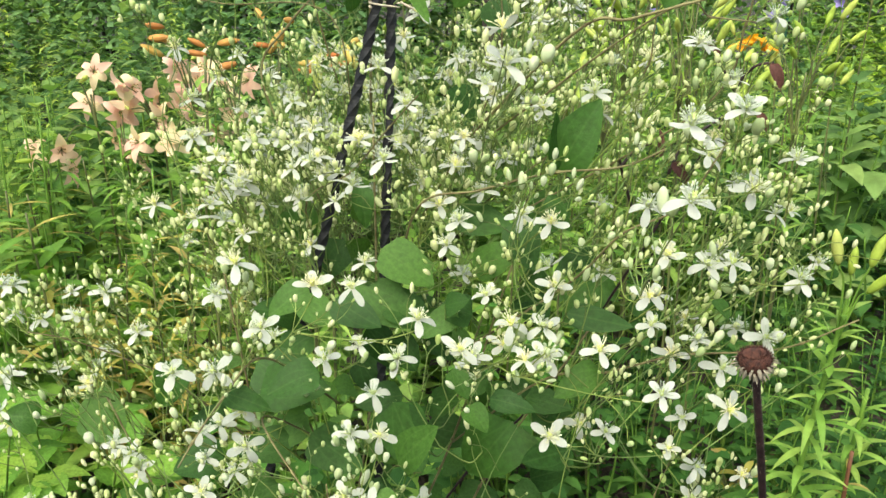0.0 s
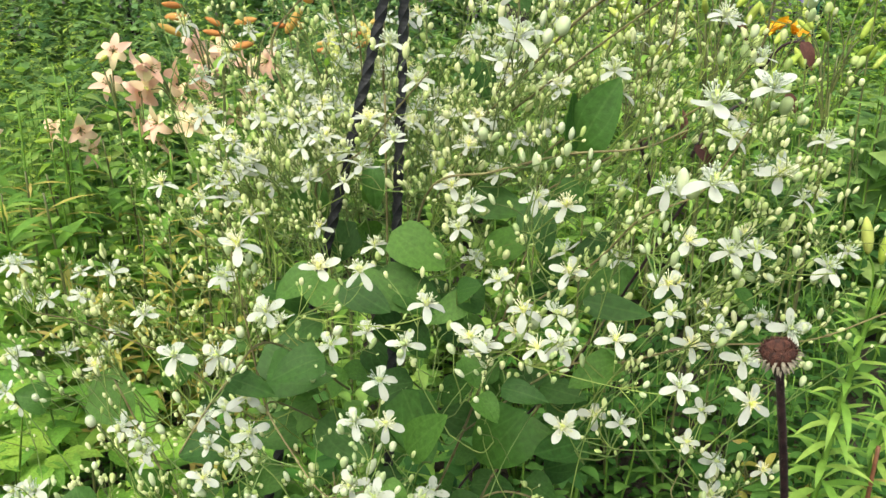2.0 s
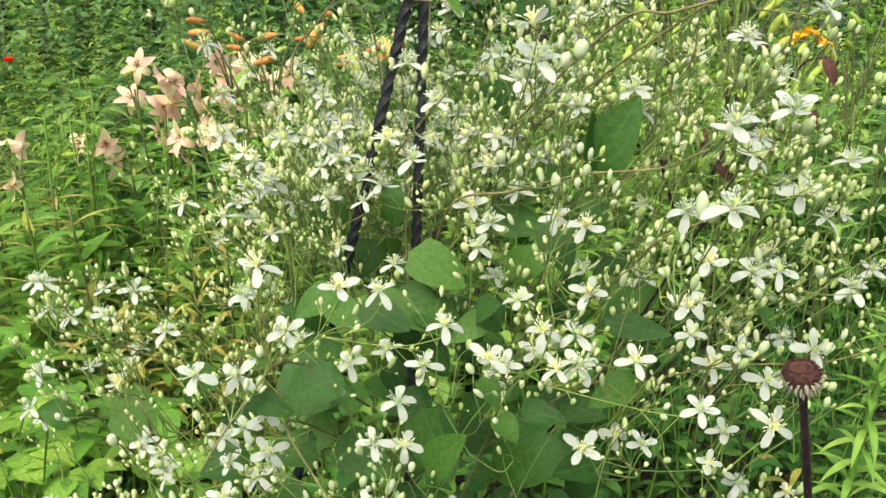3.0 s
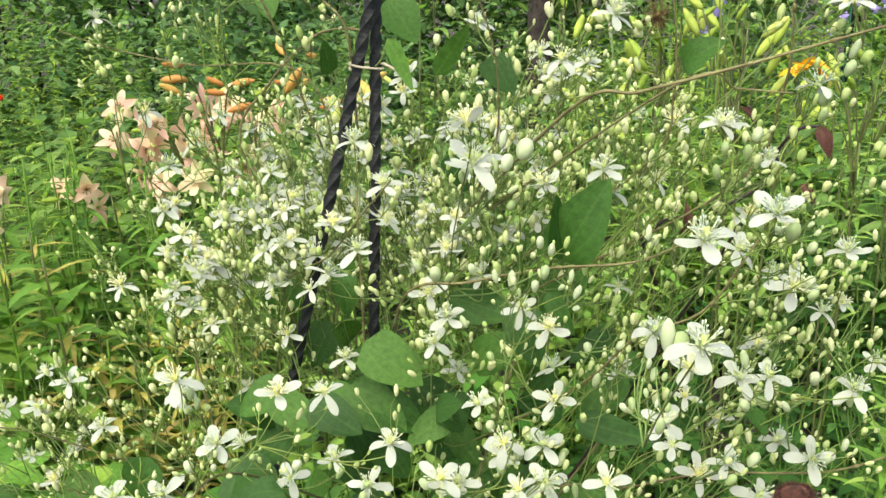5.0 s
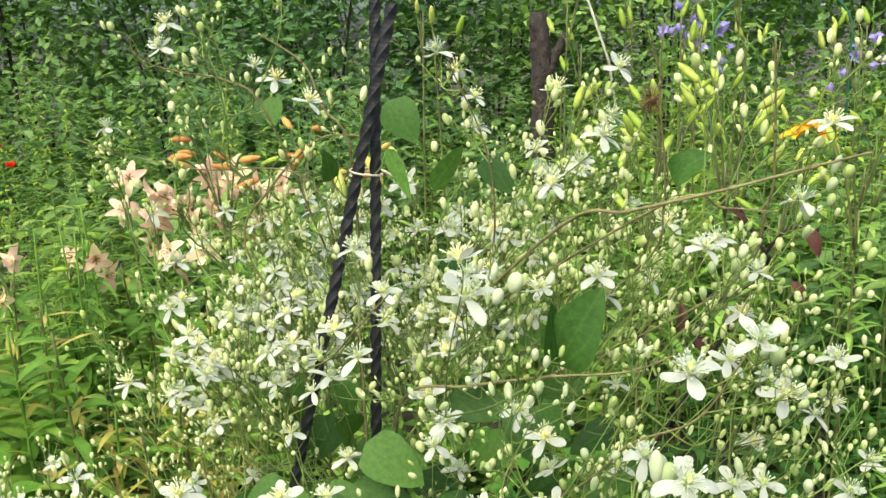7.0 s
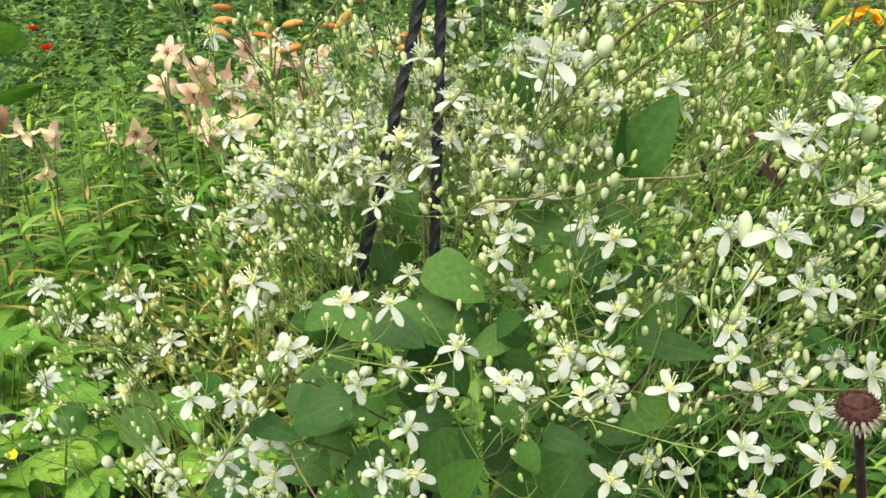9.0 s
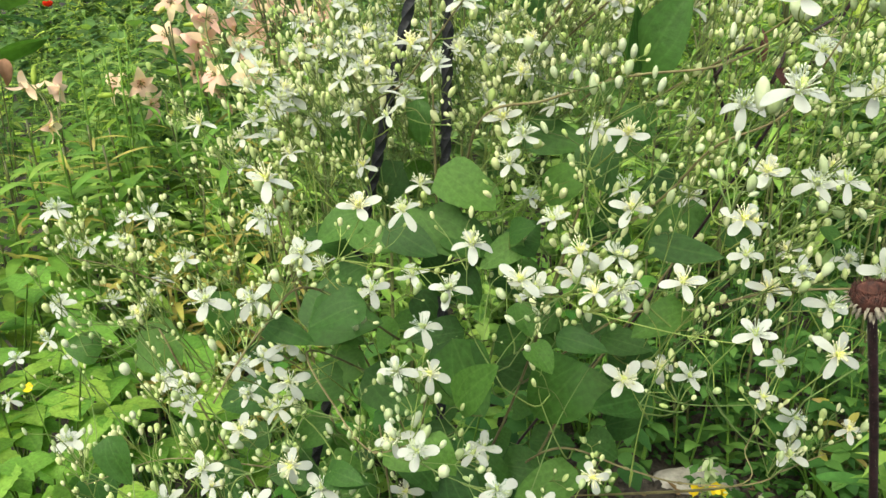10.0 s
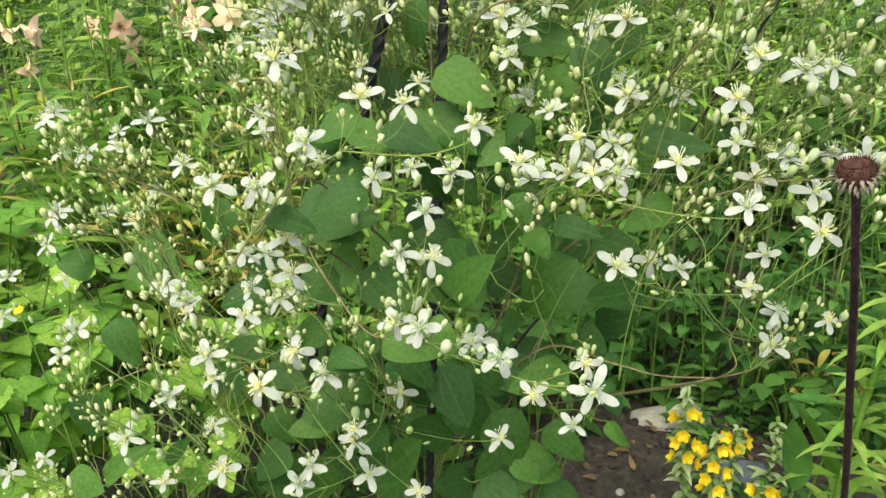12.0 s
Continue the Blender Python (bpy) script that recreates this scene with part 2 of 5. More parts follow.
SHAPES = {
    "ovate": lambda s: (math.sin(math.pi * min(1.0, s) ** 0.62)) ** 0.8,
    "heart": lambda s: math.sin(math.pi * min(1.0, s) ** 0.58) ** 0.66 if 0 < s < 1 else 0.0,
    "lance": lambda s: (math.sin(math.pi * s ** 0.75)) ** 0.9,
    "petal": lambda s: (0.36 + 0.64 * math.sin(math.pi / 2 * min(1.0, s / 0.62))) * (1.0 - 0.86 * (max(0.0, s - 0.62) / 0.38) ** 2.6) ** 0.7,
    "tepal": lambda s: min(1.0, 0.35 + 1.7 * s) * (1.0 - s ** 2.6) ** 0.8,
}


def blade(length, width, shape="ovate", fold=0.25, droop=0.2, rows=6, cols=2, wave=0.0, tooth=0.0, cup=0.0):
    """A leaf or petal with its base at the origin, lying along y with its upper side to z."""
    v, f = [], []
    angle, y, z = 0.0, 0.0, 0.0
    for i in range(rows + 1):
        s = i / rows
        w = width / 2 * max(0.02, SHAPES[shape](s)) * (1 + tooth * (i % 2) * (0 < i < rows))
        for j in range(cols + 1):
            u = 2 * j / cols - 1
            lift = fold * abs(u) * w + cup * (u * u) * w + wave * w * math.sin(5.0 * s + 2.5 * u)
            v.append((u * w, y - lift * math.sin(-angle) * 0.3, z + lift * math.cos(angle)))
        angle = droop * 2 * s
        y += length / rows * math.cos(angle)
        z -= length / rows * math.sin(angle)
    n = cols + 1
    for i in range(rows):
        for j in range(cols):
            a = i * n + j
            f.append((a, a + 1, a + 1 + n, a + n))
    return v, f


def smooth(points, steps=5):
    """A curve through the points."""
    p = [Vector(q) for q in points]
    p = [2 * p[0] - p[1]] + p + [2 * p[-1] - p[-2]]
    out = []
    for i in range(1, len(p) - 2):
        for k in range(steps):
            t = k / steps
            a, b, c, d = p[i - 1:i + 3]
            out.append(0.5 * (2 * b + (c - a) * t + (2 * a - 5 * b + 4 * c - d) * t * t + (3 * b - a - 3 * c + d) * t ** 3))
    return out + [p[-2]]


def tube(points, r0, r1=None, sides=5, cap=True):
    r1 = r0 if r1 is None else r1
    pts = [Vector(q) for q in points]
    v, f = [], []
    side = None
    for i, q in enumerate(pts):
        d = (pts[min(i + 1, len(pts) - 1)] - pts[max(i - 1, 0)]).normalized()
        side = d.orthogonal().normalized() if side is None else (side - d * d.dot(side)).normalized()
        other = d.cross(side)
        r = r0 + (r1 - r0) * i / max(1, len(pts) - 1)
        for k in range(sides):
            a = 2 * math.pi * k / sides
            v.append(q + (side * math.cos(a) + other * math.sin(a)) * r)
    for i in range(len(pts) - 1):
        for k in range(sides):
            a, b = i * sides + k, i * sides + (k + 1) % sides
            f.append((a, b, b + sides, a + sides))
    if cap:
        f.append(tuple(range(sides))[::-1])
        f.append(tuple(range(len(v) - sides, len(v))))
    return v, f


def turned(profile, sides=8):
    """A solid of revolution about z from (radius, height) pairs."""
    v, f = [], []
    for r, z in profile:
        for k in range(sides):
            a = 2 * math.pi * k / sides
            v.append((r * math.cos(a), r * math.sin(a), z))
    for i in range(len(profile) - 1):
        for k in range(sides):
            a, b = i * sides + k, i * sides + (k + 1) % sides
            f.append((a, b, b + sides, a + sides))
    f.append(tuple(range(sides))[::-1])
    f.append(tuple(range(len(v) - sides, len(v))))
    return v, f


# ---- ground ----
def ground_height(x, y):
    near = max(0.0, 1.0 - math.hypot(x, y - 2.0) / 8.0)
    return near * (0.018 * noise.noise((x * 3.1, y * 3.1, 0.0)) + 0.008 * noise.noise((x * 14.0, y * 14.0, 3.0)))


def make_ground():
    v, f = [], []
    def axis(lo, hi, fine_lo, fine_hi, step):
        a = [lo, lo * 0.5, lo * 0.25] + list(np.arange(fine_lo, fine_hi, step)) + [hi * 0.25, hi * 0.5, hi]
        return [float(q) for q in a]
    xs, ys = axis(-400, 400, -2.5, 2.5, 0.04), axis(-400, 400, 0.0, 4.5, 0.04)
    for y in ys:
        for x in xs:
            v.append((x, y, ground_height(x, y)))
    n = len(xs)
    for i in range(len(ys) - 1):
        for j in range(n - 1):
            f.append((i * n + j, i * n + j + 1, (i + 1) * n + j + 1, (i + 1) * n + j))
    part("ground", (v, f), SOIL, None, "dark crumbly garden soil of a flower bed", kind="structure")
    clods = Geo()
    for _ in range(500):
        x, y = rnd(-0.2, 0.9), rnd(1.0, 1.9)
        r = rnd(0.003, 0.011) * (1 + (random.random() < 0.06))
        ring = [(r * 0.6, -r * 0.4), (r, 0), (r * 0.8, r * 0.5), (r * 0.25, r * 0.75)]
        clods.add(turned(ring, 6), pose(x, y, ground_height(x, y), rnd(-20, 20), rnd(-20, 20), rnd(0, 360)) @ Matrix.Diagonal((rnd(0.7, 1.3), rnd(0.7, 1.3), rnd(0.6, 1.1), 1)))
    tagged(part("soil_clods", clods, SOIL, None, "small dark clods and crumbs of soil", kind="stuff"), category="soil")


make_ground()


def stone(x, y, sx, sy, sz, mat, label, spin=0):
    bm = bmesh.new()
    bmesh.ops.create_icosphere(bm, subdivisions=3, radius=1.0)
    for q in bm.verts:
        c = q.co
        k = max(abs(c.x), abs(c.y), abs(c.z)) ** 0.55
        c /= k
        c *= 1 + 0.3 * noise.noise(c * 1.3 + Vector((x * 9, y * 9, 0))) + 0.04 * noise.noise(c * 6.0)
        c.x, c.y, c.z = c.x * sx, c.y * sy, c.z * sz
    me = bpy.data.meshes.new("stone")
    bm.to_mesh(me)
    bm.free()
    me.materials.append(mat)
    me.polygons.foreach_set("use_smooth", [True] * len(me.polygons))
    ob = new("stone", me)
    ob.matrix_basis = pose(x, y, ground_height(x, y) + sz * 0.45, 4, -5, spin)
    return tagged(ob, label, "stone")


stone(0.335, 1.50, 0.075, 0.04, 0.014, STONE, "pale weathered flat stone lying on the soil", 12)
stone(0.425, 1.33, 0.05, 0.03, 0.018, SLATE, "dark blue-grey flat stone beside the yellow flowers", -10)


# ---- iron support with two twisted legs ----
def twisted_rod(a, b, radius, pitch=0.06):
    a, b = Vector(a), Vector(b)
    length = (b - a).length
    rows = int(length / 0.0035)
    sides = 16
    v, f = [], []
    for i in range(rows + 1):
        s = i / rows
        for k in range(sides):
            g = 2 * math.pi * k / sides
            r = radius * min(1.12, 0.86 / max(abs(math.cos(g)), abs(math.sin(g))))
            h = g + 2 * math.pi * s * length / pitch
            v.append((r * math.cos(h), r * math.sin(h), s * length))
    for i in range(rows):
        for k in range(sides):
            p, q = i * sides + k, i * sides + (k + 1) % sides
            f.append((p, q, q + sides, p + sides))
    f.append(tuple(range(sides))[::-1])
    f.append(tuple(range(len(v) - sides, len(v))))
    m = Matrix.Translation(a) @ (b - a).to_track_quat("Z", "Y").to_matrix().to_4x4()
    return Geo().add((v, f), m)


def flat(ob):
    ob.data.polygons.foreach_set("use_smooth", [False] * len(ob.data.polygons))
    return ob


support = thing("plant_support", "black twisted iron plant support inside the white clematis", "plant support", pose(-0.2, 0.72, 0))
back = pose(0.2, -0.72, 0)


def under(parent_shift, geo):
    """The same geometry, told from a thing whose base stands elsewhere."""
    geo.v = [parent_shift @ Vector(p) for p in geo.v]
    return geo


flat(part("leg", under(back, twisted_rod((-0.354, 0.706, -0.08), (-0.0232, 0.7485, 1.195), 0.0043)), IRON, support))
flat(part("leg", under(back, twisted_rod((-0.0947, 0.703, -0.08), (-0.0278, 0.772, 1.42), 0.0042)), IRON, support))


def twine():
    """A twist of pale string round both legs."""
    g = Geo()
    c = Vector((-0.0492, 0.7485, 1.074))
    pts = []
    for i in range(36):
        a = i / 35 * 2 * math.pi * 1.6
        pts.append(c + Vector((0.0125 * math.cos(a), 0.0115 * math.sin(a), -0.0018 * i / 12 - 0.08 * 0.0155 * math.cos(a))))
    g.add(tube(pts, 0.0009, sides=5))
    g.add(tube(smooth([c + Vector((0.014, -0.008, 0)), c + Vector((0.026, -0.012, -0.006)), c + Vector((0.034, -0.006, -0.012))]), 0.0011, sides=5))
    tagged(part("string_tie", g, TWINE, None, "pale string tied round two black iron legs"), category="string")


twine()


# ---- the white clematis ----
clematis = thing("clematis_bush", "sprawling clematis with white starry flowers and pale buds", "clematis", pose(-0.02, 0.78, 0))
home = pose(0.02, -0.78, 0)
stalks, anchors, bud_spots, own_stalk = Geo(), [], [], None
PETAL_FORMS = [blade(0.0162 * k, 0.0074 * w, "petal", 0.08, d, 7, 2, 0.05) for k, w, d in ((1, 1, 0.22), (1.06, 0.88, 0.38), (0.93, 1.08, 0.1), (1.0, 0.96, 0.55))]
PETAL_FORMS += [blade(0.0152, 0.0075, "petal", 0.18, -0.25, 7, 2, 0.05)]
PETALS = [mesh_of("petal", piece, PETAL) for piece in PETAL_FORMS]


def flower_heart(seed, count):
    """A tuft of thread-like cream stamens round a brush of yellow-green styles."""
    rng = random.Random(seed)
    g = Geo()
    g.add(turned([(0.0008, -0.002), (0.0018, 0.0), (0.0018, 0.002), (0.0008, 0.0038)], 6), None, 1)
    for i in range(count):
        a, lean = i * 2.39996 + rng.uniform(-0.25, 0.25), rng.uniform(0.3, 1.2)
        out = Vector((math.cos(a) * math.sin(lean), math.sin(a) * math.sin(lean), math.cos(lean)))
        n = rng.uniform(0.0065, 0.0112)
        tip = out * n + Vector((rng.uniform(-0.0008, 0.0008), rng.uniform(-0.0008, 0.0008), 0.0018))
        g.add(tube([out * 0.001, out * n * 0.55 + Vector((0, 0, 0.0014)), tip], 0.00032, 0.00024, 3, False))
        g.add(tube([tip - out * 0.001, tip + out * 0.0008], 0.0005, 0.00045, 4), None, 0)
    for i in range(15):
        a, lean = rng.uniform(0, 6.283), rng.uniform(0.0, 0.62)
        out = Vector((math.cos(a) * math.sin(lean), math.sin(a) * math.sin(lean), math.cos(lean)))
        g.add(tube([out * 0.002, out * rng.uniform(0.0052, 0.0078)], 0.00085, 0.0005, 4), None, 1)
    return g


HEART_FORMS = [flower_heart(k, n) for k, n in enumerate((24, 30, 34, 20))]
HEARTS = [mesh_of("flower", g, STAMEN, PISTIL) for g in HEART_FORMS]


def petal_turns(count):
    """How the petals of one flower stand round its axis: more or less spread or bent back."""
    dip = rnd(-18, 12)
    for k in range(count):
        yield Matrix.Rotation(2 * math.pi * k / count + rnd(-0.22, 0.22), 4, "Z") @ Matrix.Rotation(radians(-dip + rnd(-11, 11)), 4, "X") @ Matrix.Translation((0, 0.0012, 0)) @ Matrix.Scale(rnd(0.9, 1.06), 4)


def whole_flower():
    """Heart and petals in one mesh, for the small flowers at the back of the bush."""
    g = Geo()
    heart = random.choice(HEART_FORMS)
    for f, k in zip(heart.f, heart.k):
        g.f.append(f)
        g.k.append(k)
    g.v.extend(heart.v)
    for m in petal_turns(4):
        g.add(random.choice(PETAL_FORMS), m, 2)
    return mesh_of("flower", g, STAMEN, PISTIL, PETAL)


SMALL_FLOWERS = [whole_flower() for _ in range(12)]


def flower_at(place, axis, size=1.0, count=4, spin=None):
    """A flower of four, at times five or six, narrow white petals round a tuft of stamens."""
    ob = part("flower", random.choice(HEARTS), None, clematis, m=home @ face_up(place, axis, rnd(0, 6.28) if spin is None else spin) @ Matrix.Scale(size, 4))
    kind = random.choice((None, None, None, 0, 1, 3))
    for m in petal_turns(count):
        part("petal", PETALS[kind] if kind is not None else random.choice(PETALS), None, ob, m=m)
    return ob


def branch(points, r0, r1, steps=4):
    (stalks if own_stalk is None else own_stalk).add(tube(smooth(points, steps), r0 * 0.72, r1 * 0.7, 4, False))


def bud_at(place, axis, size):
    bud_spots.append((Vector(place), Vector(axis).normalized(), size))


def sprig(node, reach, count, lean=(0, 0, 1), spread=0.7, size=1.0):
    """A few thin stalks from one node, each with a closed bud at its end."""
    node = Vector(node)
    for _ in range(count):
        way = (Vector(lean).normalized() + Vector((rnd(-1, 1), rnd(-1, 1), rnd(-0.7, 0.8))) * spread).normalized()
        n = reach * rnd(0.45, 1.1)
        bend = Vector((rnd(-1, 1), rnd(-1, 1), rnd(0, 1))) * 0.18 * n
        tip = node + way * n
        end = (way * 0.6 + Vector((0, 0, 0.8)) + bend * 4).normalized()
        knee = node + way * n * 0.6 + bend
        branch([node, knee, tip], 0.0006, 0.00042, 3)
        near = size * (1.0 + max(0.0, 0.66 - tip.y) * 1.2) * (0.84 if tip.y > 0.78 else 1.0)
        bud_at(tip, end, near * (rnd(0.42, 0.84) if random.random() < 0.8 else rnd(0.86, 1.12)))
        side = way.cross(Vector((rnd(-1, 1), rnd(-1, 1), rnd(-1, 1)))).normalized()
        for turn in random.choice(((), (1,), (1, -1), (1, -1), (1, -1))):
            out = (way * rnd(0.4, 0.9) + side * turn + Vector((0, 0, 0.25))).normalized()
            end_2 = knee + out * rnd(0.006, 0.014)
            branch([knee, knee + out * 0.004, end_2], 0.00045, 0.00036, 2)
            bud_at(end_2, (out + Vector((0, 0, 0.6))).normalized(), near * rnd(0.28, 0.62))


def nearest_anchor(p, limit):
    best, far = None, limit
    for q in anchors:
        d = (q - p).length + max(0.0, q.z - p.z) * 1.5
        if d < far and (q - p).length > 0.018:
            best, far = q, d
    return best


def shoot(radius, *points):
    """A long woody shoot; flowers and buds spring from it."""
    points = [Vector(p) for p in points]
    core = Vector((-0.05, 0.80, 0.62))
    if points[0].z > 0.1:
        if (points[-1] - core).length < (points[0] - core).length:
            points.reverse()
        a = points[0]
        points.insert(0, a.lerp(Vector((core.x + 0.3 * a.x, 0.82, a.z - 0.16)), 0.75))
    curve = smooth(points, 8)
    radius *= 0.78
    g = Geo().add(tube(curve, radius, radius * 0.55, 6))
    for i in range(7, len(curve) - 1, 9):
        g.add(turned([(radius * 0.8, -0.0025), (radius * 1.25, 0), (radius * 0.8, 0.0025)], 6), face_up(curve[i], curve[i + 1] - curve[i]))
    part("shoot", under(home, g), SHOOT if radius > 0.0006 else STALK, clematis)
    anchors.extend(curve)


def petal_spin(axis, angle):
    """The turn about a flower's axis that sends one petal this way: 0 to the right, 90 away and up."""
    right, up = Vector((1, 0, 0)), Vector((0, 0.36, 0.93))
    e, f = face_up((0, 0, 0), axis).to_3x3().col[0], face_up((0, 0, 0), axis).to_3x3().col[1]
    c, d = math.cos(radians(angle)), math.sin(radians(angle))
    a, b = f.dot(right) * d - f.dot(up) * c, e.dot(up) * c - e.dot(right) * d
    way = e * a + f * b
    if way.dot(right) * c + way.dot(up) * d < 0:
        a, b = -a, -b
    return math.atan2(b, a) - math.pi / 2


def bloom(x, y, z, tilt=None, way=0):
    """An open flower at this place, its stalk, and the buds beside it. tilt: how far it nods forward; way: where a petal points."""
    global own_stalk
    own_stalk = Geo()
    p = Vector((x, y, z))
    high = min(1.0, max(0.0, (z - 0.66) / 0.36))
    if tilt is None:
        axis = Vector((rnd(-0.42, 0.42), -0.62 + 0.42 * high + rnd(-0.33, 0.33), 0.85)).normalized()
        flower_at(p, axis, rnd(0.7, 0.93), random.choice((4, 4, 4, 4, 4, 5)))
    else:
        axis = Vector((rnd(-0.12, 0.12), -math.sin(radians(tilt)), math.cos(radians(tilt)))).normalized()
        flower_at(p, axis, rnd(0.84, 1.0), 4, petal_spin(axis, way))
    q = nearest_anchor(p - Vector((0, 0, 0.02)), 0.12)
    if q is None:
        q = p + Vector((rnd(-0.025, 0.025) - x * 0.12, rnd(0.01, 0.05), -rnd(0.06, 0.1)))
        r = nearest_anchor(q, 0.3) or Vector((-0.05, 0.76, q.z - 0.08))
        branch([q, (q + r) / 2 + Vector((rnd(-0.008, 0.008), rnd(-0.01, 0.01), -0.006)), r], 0.0008, 0.001, 5)
        anchors.append(q)
    knee = p - axis * 0.012
    mid = (knee * 0.55 + q * 0.45) + Vector((rnd(-0.008, 0.008), rnd(-0.006, 0.006), -0.006))
    branch([p - axis * 0.001, knee, mid, q], 0.00055, 0.0007, 4)
    anchors.append(mid)
    sprig(mid, rnd(0.025, 0.04), random.choice((1, 1, 2, 2, 3)), p - q, 0.75)
    if random.random() < 0.55:
        sprig(q, rnd(0.025, 0.045), random.choice((1, 2, 3)), p - q, 0.9)
    part("flower_stalk", under(home, own_stalk), STALK, clematis)
    own_stalk = None


def spray(lo, hi, count, flowers=0.35, buds=(2, 4), reach=(0.03, 0.055)):
    """Bushy sprays with many buds and some flowers within a box of air."""
    global own_stalk
    for _ in range(count):
        p = Vector([rnd(a, b) for a, b in zip(lo, hi)])
        own_stalk = Geo() if p.y < 0.79 else None
        q = p + Vector((rnd(-0.04, 0.04) - (p.x + 0.05) * 0.18, rnd(-0.01, 0.04), -rnd(0.06, 0.12)))
        branch([p, (p + q) / 2 + Vector((rnd(-0.014, 0.014), rnd(-0.01, 0.01), 0)), q], 0.0006, 0.0009, 4)
        r = nearest_anchor(q, 0.3)
        if r is not None:
            branch([q, (q + r) / 2 + Vector((rnd(-0.012, 0.012), rnd(-0.01, 0.01), -0.01)), r], 0.0009, 0.001, 4)
        sprig(p, rnd(*reach), random.randint(*buds), (p - q) + Vector((0, -0.01, 0.02)), 0.75)
        mid = p * 0.55 + q * 0.45
        sprig(mid, rnd(*reach) * 0.9, random.randint(1, 2), (p - q), 1.0)
        anchors.append(mid)
        if random.random() < flowers:
            tip = p + Vector((rnd(-0.03, 0.03), rnd(-0.03, 0.01), rnd(0.01, 0.035)))
            axis = Vector((rnd(-0.5, 0.5), -0.3 + rnd(-0.4, 0.4), 0.9)).normalized()
            branch([tip, tip - axis * 0.01, p], 0.0006, 0.0007, 3)
            part("flower", random.choice(SMALL_FLOWERS), None, clematis, m=home @ face_up(tip, axis, rnd(0, 6.28)) @ Matrix.Scale(rnd(0.68, 0.92), 4))
        if own_stalk is not None:
            part("flower_stalk", under(home, own_stalk), STALK, clematis)
            own_stalk = None


VINE_MESH = {}


def leaf(base, tip, width, roll=0, shape="heart"):
    """A broad, smooth-edged clematis leaf from its base to its tip."""
    b, t = Vector(base), Vector(tip)
    n = (t - b).length
    key = (round(width / n, 1), random.randint(0, 3))
    if key not in VINE_MESH:
        VINE_MESH[key] = mesh_of("leaf", blade(1.0, key[0], shape, (0.16, 0.3, 0.1, 0.4)[key[1]], (0.16, 0.3, -0.12, 0.45)[key[1]], 9, 4, (0.05, 0.09, 0.07, 0.1)[key[1]]), VINE_LEAF)
    m = aim(b, t - b, (rnd(-0.25, 0.25), -0.75 + rnd(-0.2, 0.2), 0.75), roll)
    part("leaf", VINE_MESH[key], None, clematis, m=home @ m @ Matrix.Scale(n, 4))
    q = b + Vector((rnd(-0.02, 0.02), rnd(0.01, 0.035), -rnd(0.01, 0.03)))
    branch([b, (b + q) / 2 + Vector((0, 0, -0.004)), q], 0.0009, 0.0011, 3)


# woody stems from the root
for foot, head in (((-0.11, 0.80, 0), (-0.06, 0.74, 0.98)), ((-0.13, 0.86, 0), (0.06, 0.70, 0.86)), ((-0.10, 0.79, 0), (-0.20, 0.74, 0.84)), ((-0.12, 0.88, 0), (0.13, 0.70, 0.80)), ((-0.14, 0.80, 0), (-0.10, 0.64, 0.68)), ((-0.12, 0.82, 0), (-0.33, 0.76, 0.70))):
    a, b = Vector(foot), Vector(head)
    shoot(0.0022, a - Vector((0, 0, 0.03)), a.lerp(b, 0.35) + Vector((rnd(-0.03, 0.03), rnd(-0.02, 0.02), 0.08)), a.lerp(b, 0.7) + Vector((rnd(-0.02, 0.02), rnd(-0.02, 0.02), 0.05)), b)
shoot(0.0016, (0.090, 0.620, 1.056), (0.127, 0.600, 1.068), (0.175, 0.580, 1.083), (0.210, 0.570, 1.094), (0.245, 0.560, 1.105))
shoot(0.0011, (0.146, 0.600, 1.071), (0.181, 0.600, 1.069), (0.211, 0.600, 1.066))
shoot(0.0015, (-0.022, 0.700, 0.908), (0.028, 0.660, 0.934), (0.078, 0.620, 0.957), (0.128, 0.610, 0.964), (0.157, 0.600, 0.979))
shoot(0.0017, (-0.170, 0.820, 0.999), (-0.141, 0.810, 1.051), (-0.100, 0.800, 1.089), (-0.071, 0.780, 1.097), (-0.037, 0.760, 1.094))
shoot(0.0012, (-0.219, 0.740, 1.179), (-0.216, 0.750, 1.161), (-0.189, 0.760, 1.150), (-0.155, 0.760, 1.143), (-0.124, 0.750, 1.120))
shoot(0.0016, (-0.127, 0.760, 1.177), (-0.094, 0.760, 1.153), (-0.082, 0.760, 1.121), (-0.063, 0.760, 1.089))
shoot(0.0010, (-0.305, 0.800, 1.099), (-0.266, 0.800, 1.085), (-0.195, 0.790, 1.071), (-0.097, 0.770, 1.061))
shoot(0.0014, (-0.194, 0.550, 0.753), (-0.182, 0.560, 0.772), (-0.164, 0.580, 0.795), (-0.139, 0.620, 0.808))
shoot(0.0013, (-0.144, 0.620, 0.757), (-0.116, 0.580, 0.729), (-0.090, 0.560, 0.712), (-0.063, 0.560, 0.718))
shoot(0.0014, (0.039, 0.680, 0.636), (0.096, 0.660, 0.633), (0.132, 0.650, 0.629), (0.175, 0.640, 0.634))
shoot(0.0009, (0.175, 0.640, 0.634), (0.182, 0.640, 0.670), (0.192, 0.630, 0.715))
shoot(0.0010, (0.175, 0.640, 0.634), (0.216, 0.650, 0.644), (0.244, 0.650, 0.660))
